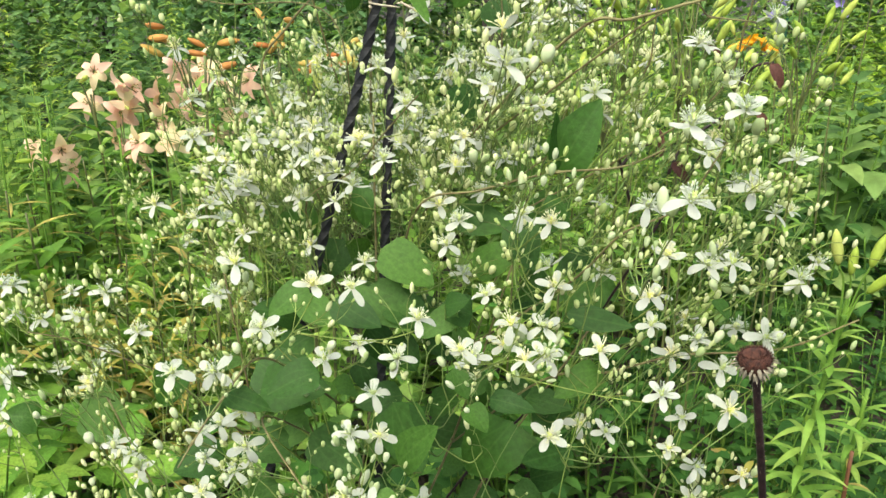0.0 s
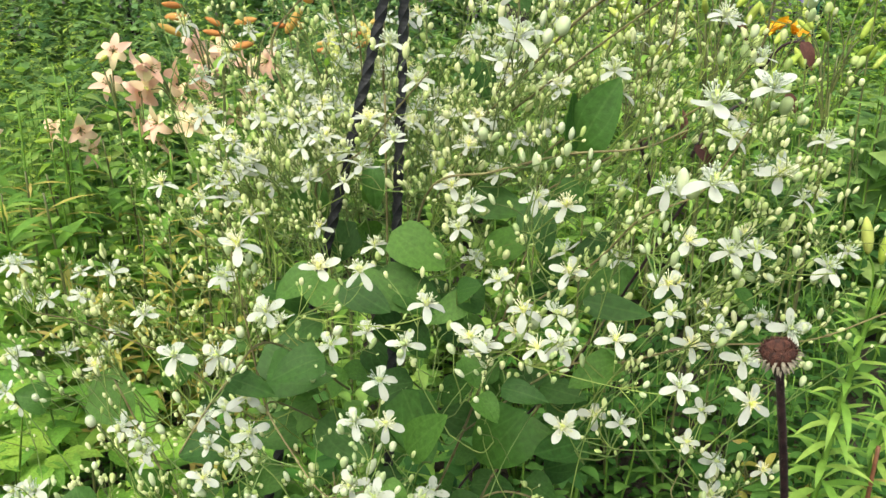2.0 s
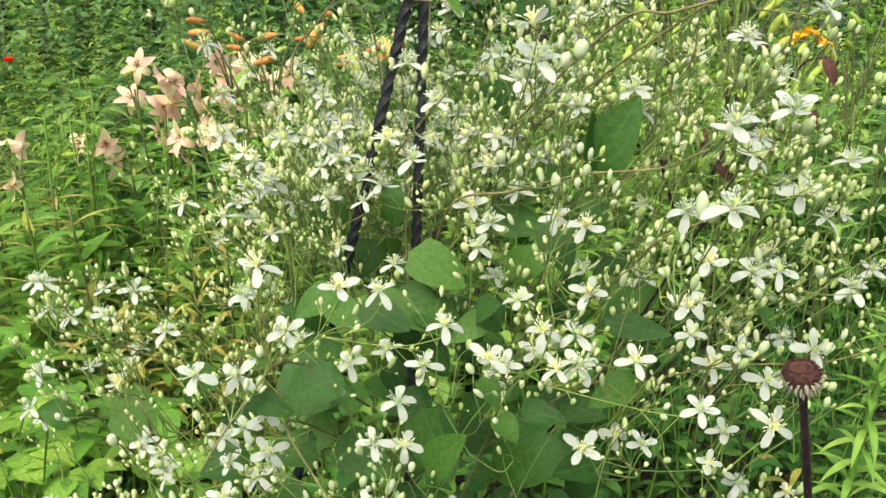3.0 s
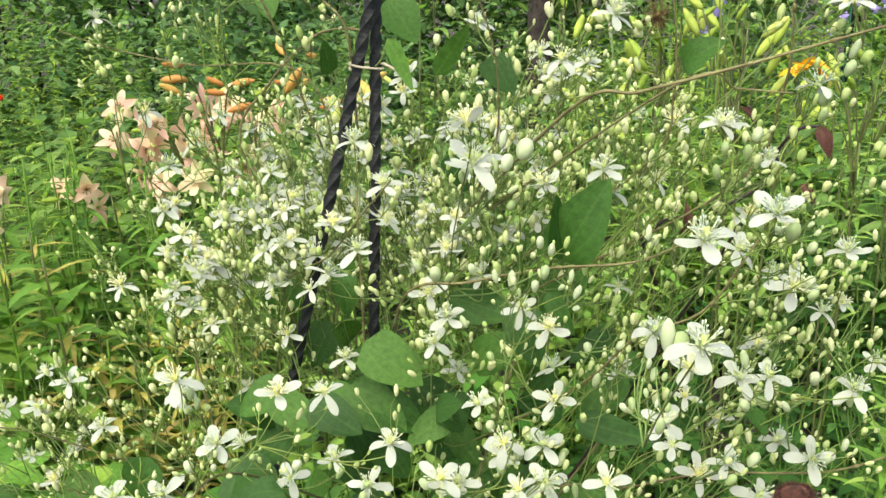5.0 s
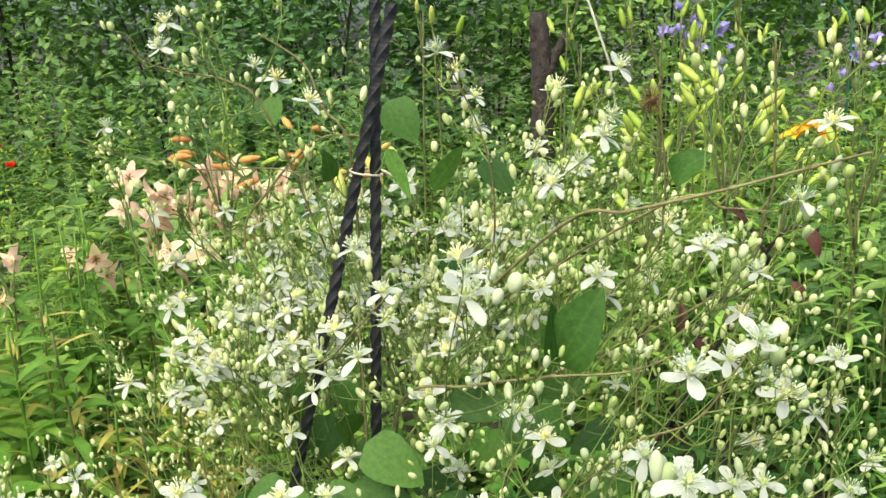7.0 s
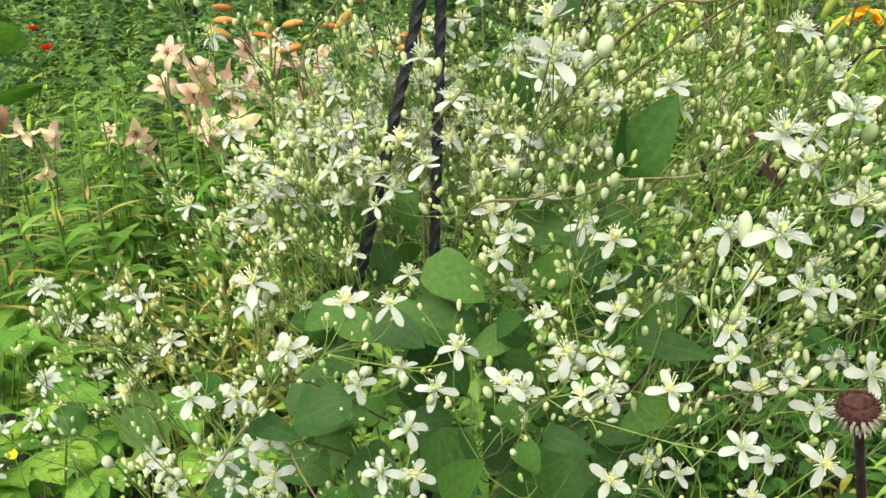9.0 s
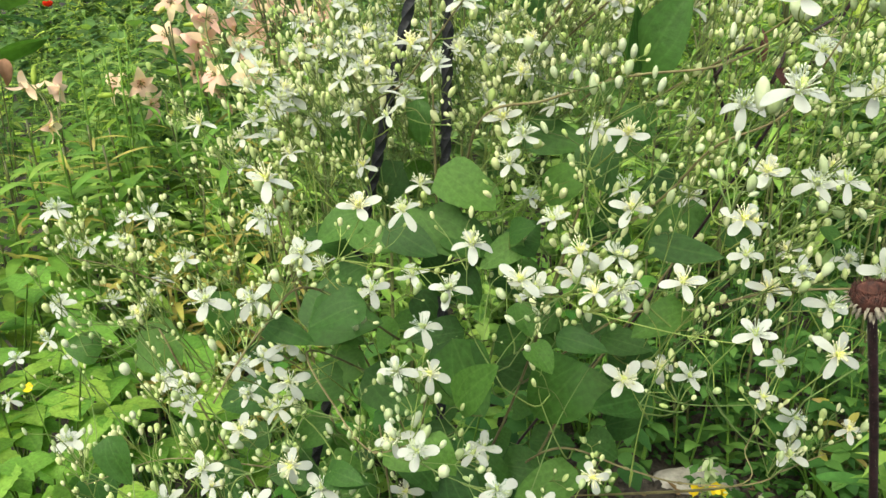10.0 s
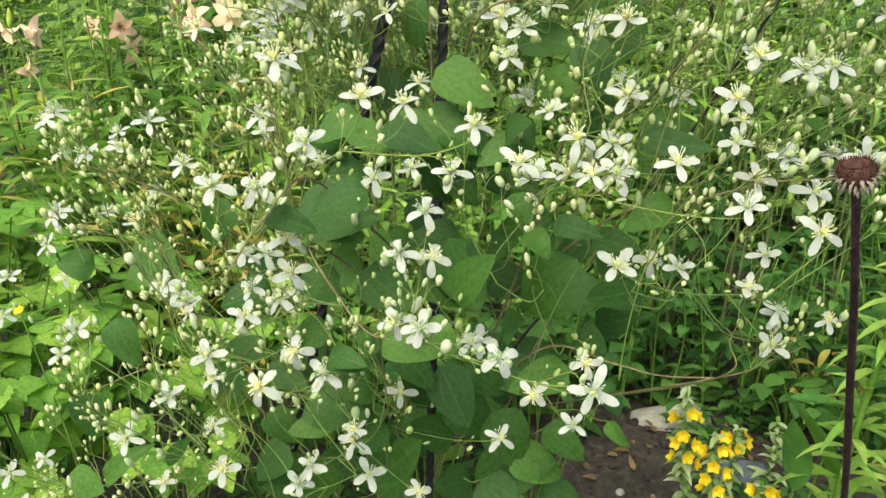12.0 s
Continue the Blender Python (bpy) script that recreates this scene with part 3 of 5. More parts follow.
shoot(0.0015, (0.088, 0.700, 0.748), (0.138, 0.660, 0.776), (0.191, 0.640, 0.801), (0.265, 0.620, 0.816), (0.313, 0.600, 0.849))
shoot(0.0014, (0.101, 0.660, 0.855), (0.134, 0.620, 0.910), (0.171, 0.600, 0.937), (0.194, 0.580, 0.988))
shoot(0.0014, (-0.124, 0.750, 0.659), (-0.146, 0.720, 0.740), (-0.166, 0.690, 0.777), (-0.171, 0.660, 0.831))
shoot(0.0012, (-0.174, 0.700, 0.581), (-0.247, 0.680, 0.610), (-0.322, 0.700, 0.595), (-0.423, 0.740, 0.533))
shoot(0.0013, (-0.266, 0.780, 0.705), (-0.300, 0.760, 0.738), (-0.347, 0.740, 0.770), (-0.377, 0.720, 0.787))
shoot(0.0012, (-0.122, 0.740, 0.896), (-0.076, 0.700, 0.940), (-0.045, 0.660, 0.980), (-0.018, 0.620, 1.014))
shoot(0.0012, (0.039, 0.740, 0.995), (0.048, 0.720, 1.050), (0.041, 0.700, 1.101), (0.020, 0.680, 1.154))
shoot(0.0011, (0.147, 0.700, 1.004), (0.162, 0.680, 1.056), (0.154, 0.660, 1.130), (0.153, 0.650, 1.167))
shoot(0.0013, (0.201, 0.680, 0.993), (0.218, 0.640, 1.062), (0.214, 0.620, 1.105), (0.205, 0.600, 1.164))

leaf((-0.076, 0.760, 0.878), (-0.070, 0.742, 0.921), 0.019, 20)
leaf((-0.049, 0.700, 0.866), (-0.006, 0.682, 0.862), 0.030, 0)
leaf((0.090, 0.655, 0.951), (0.113, 0.637, 1.008), 0.037, -10)
leaf((0.088, 0.650, 0.953), (0.081, 0.650, 0.998), 0.024, 35)
leaf((0.063, 0.620, 0.952), (0.056, 0.602, 0.997), 0.012, 50)
leaf((0.079, 0.630, 0.938), (0.094, 0.612, 0.915), 0.014, 20)
leaf((0.060, 0.660, 0.729), (0.015, 0.642, 0.680), 0.054, 0)
leaf((-0.095, 0.600, 0.806), (-0.134, 0.582, 0.800), 0.030, 0)
leaf((0.102, 0.660, 0.830), (0.154, 0.642, 0.824), 0.023, 10)
leaf((0.007, 0.620, 0.798), (0.021, 0.602, 0.783), 0.019, 0)
leaf((0.036, 0.600, 0.783), (0.069, 0.582, 0.785), 0.019, 0)
leaf((0.018, 0.595, 0.778), (0.035, 0.577, 0.771), 0.020, 0)
leaf((-0.129, 0.720, 0.801), (-0.162, 0.702, 0.822), 0.033, 0)
leaf((-0.149, 0.800, 0.883), (-0.119, 0.782, 0.852), 0.039, 0)
leaf((-0.094, 0.780, 0.856), (-0.110, 0.762, 0.823), 0.033, 0)
leaf((0.010, 0.740, 0.894), (0.062, 0.722, 0.882), 0.036, 0)
leaf((0.026, 0.720, 0.847), (0.069, 0.702, 0.875), 0.031, 0)
leaf((0.012, 0.760, 1.004), (0.030, 0.742, 0.976), 0.031, 0)
leaf((-0.093, 0.680, 0.834), (-0.051, 0.662, 0.814), 0.032, 0)
leaf((-0.050, 0.690, 0.828), (-0.006, 0.672, 0.819), 0.034, 0)
leaf((-0.057, 0.690, 0.727), (-0.030, 0.672, 0.694), 0.037, 0)
leaf((-0.249, 0.740, 0.748), (-0.268, 0.722, 0.705), 0.034, 0)
leaf((-0.385, 0.820, 0.650), (-0.338, 0.802, 0.627), 0.040, 0)
leaf((-0.127, 0.720, 0.702), (-0.167, 0.702, 0.677), 0.035, 0)
leaf((0.084, 0.720, 0.634), (0.118, 0.702, 0.658), 0.030, 0)
leaf((-0.119, 0.660, 0.496), (-0.060, 0.642, 0.566), 0.050, 0)
leaf((0.019, 0.720, 0.491), (-0.030, 0.702, 0.473), 0.043, 0)
leaf((0.017, 0.720, 0.482), (0.048, 0.702, 0.506), 0.036, 0)
leaf((-0.124, 0.563, 0.690), (-0.095, 0.545, 0.698), 0.020, 0)
leaf((0.085, 0.600, 0.617), (0.098, 0.582, 0.602), 0.014, 30)
leaf((-0.489, 0.860, 0.456), (-0.482, 0.842, 0.399), 0.048, 0)
leaf((-0.380, 0.830, 0.669), (-0.336, 0.812, 0.630), 0.046, 0)
leaf((-0.037, 0.620, 0.713), (-0.009, 0.602, 0.757), 0.032, 0)
leaf((-0.048, 0.710, 0.561), (-0.003, 0.692, 0.534), 0.045, 0)
leaf((-0.262, 0.530, 0.738), (-0.247, 0.512, 0.709), 0.026, 20)
leaf((-0.336, 0.600, 0.540), (-0.299, 0.582, 0.592), 0.018, 0)
leaf((-0.290, 0.620, 0.549), (-0.250, 0.602, 0.586), 0.017, 0)
leaf((-0.051, 0.560, 0.727), (-0.029, 0.542, 0.707), 0.021, 0)
leaf((-0.197, 0.680, 0.524), (-0.228, 0.662, 0.497), 0.038, 0)
leaf((-0.166, 0.720, 0.439), (-0.205, 0.702, 0.494), 0.045, 0)
leaf((-0.407, 0.660, 0.496), (-0.360, 0.642, 0.493), 0.028, 0)
leaf((-0.170, 0.600, 0.788), (-0.133, 0.582, 0.787), 0.021, 0)
leaf((-0.094, 0.620, 0.673), (-0.047, 0.602, 0.675), 0.029, 0)
leaf((-0.140, 0.680, 0.552), (-0.094, 0.662, 0.579), 0.033, 0)
leaf((0.063, 0.680, 0.648), (0.090, 0.662, 0.643), 0.028, 0)
leaf((-0.029, 0.720, 1.093), (-0.008, 0.702, 1.058), 0.014, 30)
leaf((-0.133, 0.800, 1.127), (-0.126, 0.782, 1.102), 0.019, 0)
leaf((-0.152, 0.800, 1.123), (-0.124, 0.782, 1.108), 0.018, 10)
leaf((0.008, 0.660, 1.073), (0.032, 0.642, 1.106), 0.014, 35)
leaf((0.042, 0.820, 1.072), (0.061, 0.802, 1.044), 0.030, 0)
leaf((0.167, 0.680, 1.073), (0.182, 0.662, 1.095), 0.022, 20)
leaf((-0.075, 0.740, 1.067), (-0.073, 0.722, 1.091), 0.015, 20)
leaf((-0.045, 0.860, 1.117), (-0.019, 0.842, 1.084), 0.036, 0)
leaf((-0.273, 0.720, 0.602), (-0.302, 0.702, 0.632), 0.030, 0)
leaf((-0.450, 0.860, 0.620), (-0.483, 0.842, 0.636), 0.036, 0)
leaf((0.216, 0.640, 0.850), (0.224, 0.622, 0.843), 0.013, 0)
leaf((-0.124, 0.700, 0.569), (-0.168, 0.682, 0.567), 0.039, 0)
leaf((-0.002, 0.700, 0.470), (0.045, 0.682, 0.512), 0.034, 0)
leaf((-0.098, 0.660, 0.560), (-0.135, 0.642, 0.560), 0.037, 0)
leaf((-0.120, 0.560, 0.694), (-0.096, 0.542, 0.701), 0.017, 0)

# flowers, from the top of the bush to its foot
bloom(-0.185, 0.727, 1.186)
bloom(0.009, 0.732, 1.159)
bloom(-0.129, 0.747, 1.153)
bloom(0.023, 0.735, 1.146)
bloom(0.034, 0.771, 1.124)
bloom(0.125, 0.670, 1.116)
bloom(0.246, 0.619, 1.114)
bloom(-0.263, 0.781, 1.108)
bloom(0.033, 0.801, 1.098)
bloom(0.082, 0.586, 1.087)
bloom(0.085, 0.859, 1.071)
bloom(0.231, 0.618, 1.068)
bloom(0.034, 0.495, 1.068)
bloom(0.161, 0.556, 1.056)
bloom(0.178, 0.602, 1.049)
bloom(0.036, 0.500, 1.048, 20, 200)
bloom(-0.248, 0.817, 1.030)
bloom(-0.050, 0.682, 1.027, 5, 200)
bloom(0.178, 0.747, 1.027)
bloom(0.031, 0.637, 1.020, 15, 180)
bloom(0.117, 0.670, 1.009, 20, 315)
bloom(0.180, 0.512, 1.020, 30, 300)
bloom(0.138, 0.475, 1.018, 25, 195)
bloom(-0.212, 0.826, 1.003, 10, 210)
bloom(-0.029, 0.664, 1.001, 20, 200)
bloom(-0.193, 0.983, 0.985)
bloom(0.130, 0.437, 0.984, 35, 185)
bloom(0.165, 0.744, 0.984)
bloom(-0.244, 0.843, 0.979, 10, 215)
bloom(0.123, 0.500, 0.964, 40, 175)
bloom(-0.066, 0.673, 0.971, 10, 205)
bloom(-0.111, 0.720, 0.969)
bloom(0.261, 0.624, 0.966, 15, 180)
bloom(-0.045, 0.643, 0.962, 15, 215)
bloom(-0.168, 0.756, 0.957, 30, 345)
bloom(-0.125, 0.723, 0.957)
bloom(-0.104, 0.701, 0.952)
bloom(-0.232, 0.793, 0.951, 35, 250)
bloom(-0.023, 0.866, 0.945)
bloom(0.229, 0.619, 0.945, 50, 265)
bloom(0.010, 0.727, 0.940)
bloom(-0.074, 0.681, 0.933)
bloom(0.078, 0.597, 0.926)
bloom(-0.171, 0.727, 0.924)
bloom(0.256, 0.641, 0.920)
bloom(-0.003, 0.691, 0.914, 40, 190)
bloom(0.013, 0.649, 0.912, 30, 215)
bloom(0.063, 0.668, 0.912)
bloom(0.282, 0.677, 0.912)
bloom(-0.142, 0.558, 0.908, 25, 265)
bloom(0.162, 0.592, 0.903, 40, 165)
bloom(-0.263, 0.761, 0.895)
bloom(0.212, 0.597, 0.895, 35, 0)
bloom(0.195, 0.601, 0.892, 40, 280)
bloom(0.003, 0.659, 0.889)
bloom(0.143, 0.558, 0.884, 45, 235)
bloom(-0.230, 0.768, 0.880)
bloom(0.083, 0.603, 0.875, 40, 250)
bloom(0.276, 0.626, 0.872, 20, 300)
bloom(-0.100, 0.620, 0.869, 30, 190)
bloom(-0.066, 0.688, 0.864)
bloom(-0.018, 0.567, 0.863)
bloom(-0.072, 0.639, 0.860, 25, 215)
bloom(0.034, 0.630, 0.857)
bloom(0.051, 0.598, 0.846, 30, 250)
bloom(-0.137, 0.601, 0.842, 35, 300)
bloom(0.112, 0.562, 0.841, 35, 100)
bloom(0.076, 0.607, 0.840, 35, 200)
bloom(0.012, 0.566, 0.839, 30, 335)
bloom(-0.193, 0.683, 0.838, 25, 200)
bloom(-0.386, 0.726, 0.830, 20, 230)
bloom(-0.033, 0.573, 0.830, 40, 350)
bloom(0.060, 0.572, 0.829)
bloom(0.250, 0.616, 0.828, 65, 100)
bloom(0.148, 0.524, 0.826)
bloom(0.077, 0.587, 0.825, 50, 205)
bloom(0.022, 0.586, 0.824)
bloom(-0.271, 0.878, 0.823)
bloom(-0.197, 0.570, 0.820, 40, 255)
bloom(-0.308, 0.737, 0.819)
bloom(0.242, 0.655, 0.818, 30, 230)
bloom(-0.091, 0.604, 0.815, 45, 120)
bloom(-0.170, 0.584, 0.814, 55, 235)
bloom(-0.067, 0.637, 0.811)
bloom(0.214, 0.602, 0.808, 45, 75)
bloom(0.182, 0.628, 0.807, 40, 265)
bloom(-0.432, 0.792, 0.806)
bloom(-0.051, 0.567, 0.804, 35, 10)
bloom(-0.336, 0.731, 0.799)
bloom(0.207, 0.558, 0.796, 55, 235)
bloom(-0.380, 0.755, 0.785)
bloom(-0.068, 0.555, 0.778, 35, 185)
bloom(-0.047, 0.563, 0.772, 45, 260)
bloom(-0.432, 0.809, 0.769)
bloom(-0.160, 0.613, 0.765, 40, 215)
bloom(0.082, 0.591, 0.755, 45, 230)
bloom(0.200, 0.643, 0.742)
bloom(-0.156, 0.600, 0.741, 50, 215)
bloom(-0.185, 0.634, 0.741, 30, 200)
bloom(-0.052, 0.524, 0.738, 45, 270)
bloom(-0.000, 0.490, 0.737, 45, 200)
bloom(0.133, 0.629, 0.737)
bloom(0.116, 0.649, 0.733, 50, 265)
bloom(-0.414, 0.746, 0.731, 30, 190)
bloom(0.057, 0.469, 0.729, 70, 255)
bloom(0.185, 0.623, 0.725)
bloom(-0.073, 0.556, 0.725, 50, 200)
bloom(-0.183, 0.562, 0.725)
bloom(-0.337, 0.739, 0.724, 15, 215)
bloom(-0.164, 0.592, 0.723)
bloom(-0.193, 0.615, 0.721)
bloom(-0.056, 0.564, 0.712)
bloom(-0.148, 0.560, 0.697, 55, 270)
bloom(-0.460, 0.817, 0.696)
bloom(0.216, 0.643, 0.695)
bloom(-0.213, 0.560, 0.692, 45, 20)
bloom(-0.164, 0.523, 0.690, 50, 240)
bloom(0.256, 0.643, 0.687)
bloom(-0.022, 0.596, 0.687)
bloom(0.220, 0.654, 0.685)
bloom(-0.127, 0.558, 0.680, 40, 230)
bloom(0.064, 0.587, 0.677, 55, 195)
bloom(-0.017, 0.621, 0.675)
bloom(-0.310, 0.713, 0.673)
bloom(-0.291, 0.705, 0.670, 40, 70)
bloom(-0.275, 0.680, 0.662)
bloom(0.216, 0.647, 0.661)
bloom(-0.324, 0.752, 0.654, 40, 190)
bloom(0.026, 0.603, 0.638, 65, 225)
bloom(-0.271, 0.607, 0.623, 35, 30)
bloom(0.057, 0.589, 0.620)
bloom(-0.551, 0.857, 0.607)
bloom(-0.298, 0.579, 0.602, 60, 260)
bloom(-0.530, 0.802, 0.589)
bloom(-0.119, 0.604, 0.587, 35, 240)
bloom(-0.243, 0.624, 0.584)
bloom(-0.090, 0.686, 0.582, 45, 270)
bloom(0.001, 0.623, 0.581, 45, 240)
bloom(-0.520, 0.916, 0.580)
bloom(-0.155, 0.602, 0.564)
bloom(-0.460, 0.776, 0.558)
bloom(-0.232, 0.602, 0.556, 40, 190)
bloom(-0.109, 0.608, 0.551)
bloom(-0.169, 0.606, 0.540)
bloom(-0.068, 0.611, 0.533)
bloom(-0.513, 0.690, 0.488)
bloom(-0.450, 0.695, 0.488)
bloom(-0.483, 0.685, 0.476)

# fill of buds and small flowers between them
spray((-0.18, 0.76, 0.87), (0.0, 0.96, 1.01), 76, 0.75)
spray((-0.25, 0.80, 0.82), (-0.10, 0.96, 0.97), 48, 0.3)
spray((-0.34, 0.80, 0.80), (-0.22, 0.92, 0.92), 8, 0.1)
spray((-0.21, 0.70, 0.85), (-0.08, 0.79, 0.94), 26, 0.8)
spray((0.0, 0.80, 0.98), (0.22, 0.98, 1.05), 12, 0.3)
spray((-0.03, 0.70, 0.90), (0.07, 0.84, 1.0), 24, 0.7)
spray((0.04, 0.57, 0.93), (0.14, 0.62, 1.0), 5, 0.0)
spray((-0.02, 0.76, 0.94), (0.12, 0.92, 1.05), 32, 0.3)
spray((0.14, 0.62, 0.88), (0.30, 0.78, 1.02), 32, 0.15)
spray((0.02, 0.70, 0.94), (0.20, 0.84, 1.03), 27, 0.12)
spray((-0.44, 0.70, 0.68), (-0.20, 0.86, 0.81), 36, 0.15)
spray((-0.32, 0.56, 0.56), (-0.10, 0.70, 0.78), 30, 0.15)
spray((-0.06, 0.62, 0.70), (0.16, 0.74, 0.86), 14, 0.2)
spray((0.10, 0.60, 0.76), (0.30, 0.74, 0.90), 28, 0.15)
spray((-0.56, 0.62, 0.42), (-0.30, 0.74, 0.56), 16, 0.3)
spray((-0.22, 0.70, 1.06), (-0.05, 0.82, 1.23), 13, 0.1)
spray((0.16, 0.60, 1.05), (0.28, 0.70, 1.14), 6, 0.05)
spray((0.02, 0.62, 1.06), (0.16, 0.74, 1.14), 3, 0.1)
spray((-0.28, 0.78, 1.02), (-0.2, 0.84, 1.1), 4, 0.0)

# broad leaves in front of the iron legs
leaf((-0.161, 0.680, 0.776), (-0.112, 0.660, 0.755), 0.043)
leaf((-0.118, 0.680, 0.706), (-0.069, 0.660, 0.680), 0.041)
leaf((-0.042, 0.690, 0.734), (-0.034, 0.660, 0.675), 0.046)
leaf((-0.053, 0.680, 0.614), (-0.027, 0.650, 0.570), 0.044)
leaf((-0.169, 0.660, 0.593), (-0.114, 0.640, 0.583), 0.045)
leaf((-0.140, 0.630, 0.652), (-0.111, 0.620, 0.651), 0.026)
leaf((-0.052, 0.690, 0.876), (-0.007, 0.670, 0.853), 0.038)
leaf((-0.067, 0.690, 0.839), (-0.020, 0.670, 0.815), 0.041)
leaf((-0.154, 0.680, 0.755), (-0.114, 0.660, 0.746), 0.032)
leaf((-0.123, 0.690, 0.830), (-0.087, 0.680, 0.810), 0.030)
leaf((-0.091, 0.670, 0.641), (-0.055, 0.650, 0.609), 0.033)
leaf((-0.044, 0.680, 0.737), (-0.021, 0.660, 0.677), 0.047)
leaf((-0.008, 0.700, 0.554), (0.024, 0.680, 0.506), 0.046)
leaf((0.011, 0.700, 0.510), (0.061, 0.680, 0.495), 0.040)
leaf((0.039, 0.700, 0.537), (0.083, 0.680, 0.522), 0.031)
leaf((-0.018, 0.690, 0.484), (0.025, 0.670, 0.449), 0.047)
leaf((0.042, 0.710, 0.463), (0.085, 0.690, 0.434), 0.039)
leaf((-0.034, 0.710, 0.602), (0.007, 0.690, 0.579), 0.036)

leaf((-0.090, 0.690, 0.826), (-0.044, 0.670, 0.827), 0.040)
leaf((-0.062, 0.700, 0.840), (-0.030, 0.680, 0.813), 0.036)
leaf((-0.116, 0.700, 0.836), (-0.151, 0.680, 0.823), 0.030)
leaf((-0.155, 0.660, 0.760), (-0.098, 0.640, 0.776), 0.042)
leaf((-0.024, 0.700, 0.811), (0.008, 0.680, 0.798), 0.032)
leaf((-0.047, 0.700, 0.789), (-0.019, 0.680, 0.771), 0.030)
leaf((-0.070, 0.720, 0.923), (-0.065, 0.700, 0.891), 0.018)
for z in (0.53, 0.58, 0.63, 0.68, 0.73, 0.78):
    for x in (-0.354 + 0.26 * (z + 0.08), -0.095 + 0.045 * (z + 0.08)):
        n, a = rnd(0.04, 0.055), rnd(0, 6.28)
        way = Vector((math.cos(a), -0.3, 0.6 * math.sin(a) - 0.2)).normalized() * n
        b = Vector((x + rnd(-0.01, 0.01), 0.70, z)) - way * 0.5
        leaf(b, b + way, n * rnd(0.6, 0.75))

# dark leaves deep in the bush
for _ in range(150):
    x, z = rnd(-0.30, 0.20), rnd(0.40, 0.90)
    y = rnd(0.66, 0.9)
    if (x + 0.03) ** 2 / 0.06 + (z - 0.66) ** 2 / 0.09 > 1 or x > 0.02 + 0.5 * (z - 0.5) or (x < -0.1 and z > 0.72):
        continue
    n = rnd(0.035, 0.06)
    a = rnd(0, 6.28)
    b = Vector((x, y, z))
    leaf(b, b + n * Vector((math.cos(a), -0.35 + rnd(-0.3, 0.3), 0.6 * math.sin(a) - 0.2)), n * rnd(0.55, 0.75))

part("stalk_tangle", under(home, stalks), STALK, clematis, "thin green flower stalks", kind="stuff")
bud_spots.sort(key=lambda s: s[0].y - 0.15 * s[2])
BUD_PIECES = [turned([(0.0006, 0), (0.0017, 0.0011), (0.0026, 0.0036), (0.0029, 0.0064), (0.0023, 0.0086), (0.0007, 0.0099)], 7), turned([(0.0006, 0), (0.0016, 0.0012), (0.0023, 0.004), (0.0025, 0.007), (0.0019, 0.0096), (0.0005, 0.0115)], 7), turned([(0.0007, 0), (0.0022, 0.0012), (0.003, 0.0034), (0.003, 0.0058), (0.0021, 0.0078), (0.0006, 0.0086)], 7)]
BUD_MESHES = [mesh_of("bud", piece, BUD) for piece in BUD_PIECES]
far_buds = Geo()
for i, (p, axis, size) in enumerate(bud_spots):
    m = home @ face_up(p - axis * 0.001, axis, rnd(0, 6)) @ Matrix.Diagonal((size * rnd(0.9, 1.1), size * rnd(0.9, 1.1), size, 1))
    if i < 300:
        part("bud", random.choice(BUD_MESHES), None, clematis, m=m)
    else:
        far_buds.add(random.choice(BUD_PIECES), m)
part("bud_mass", far_buds, BUDS, clematis, "many small greenish-white closed buds", kind="stuff")


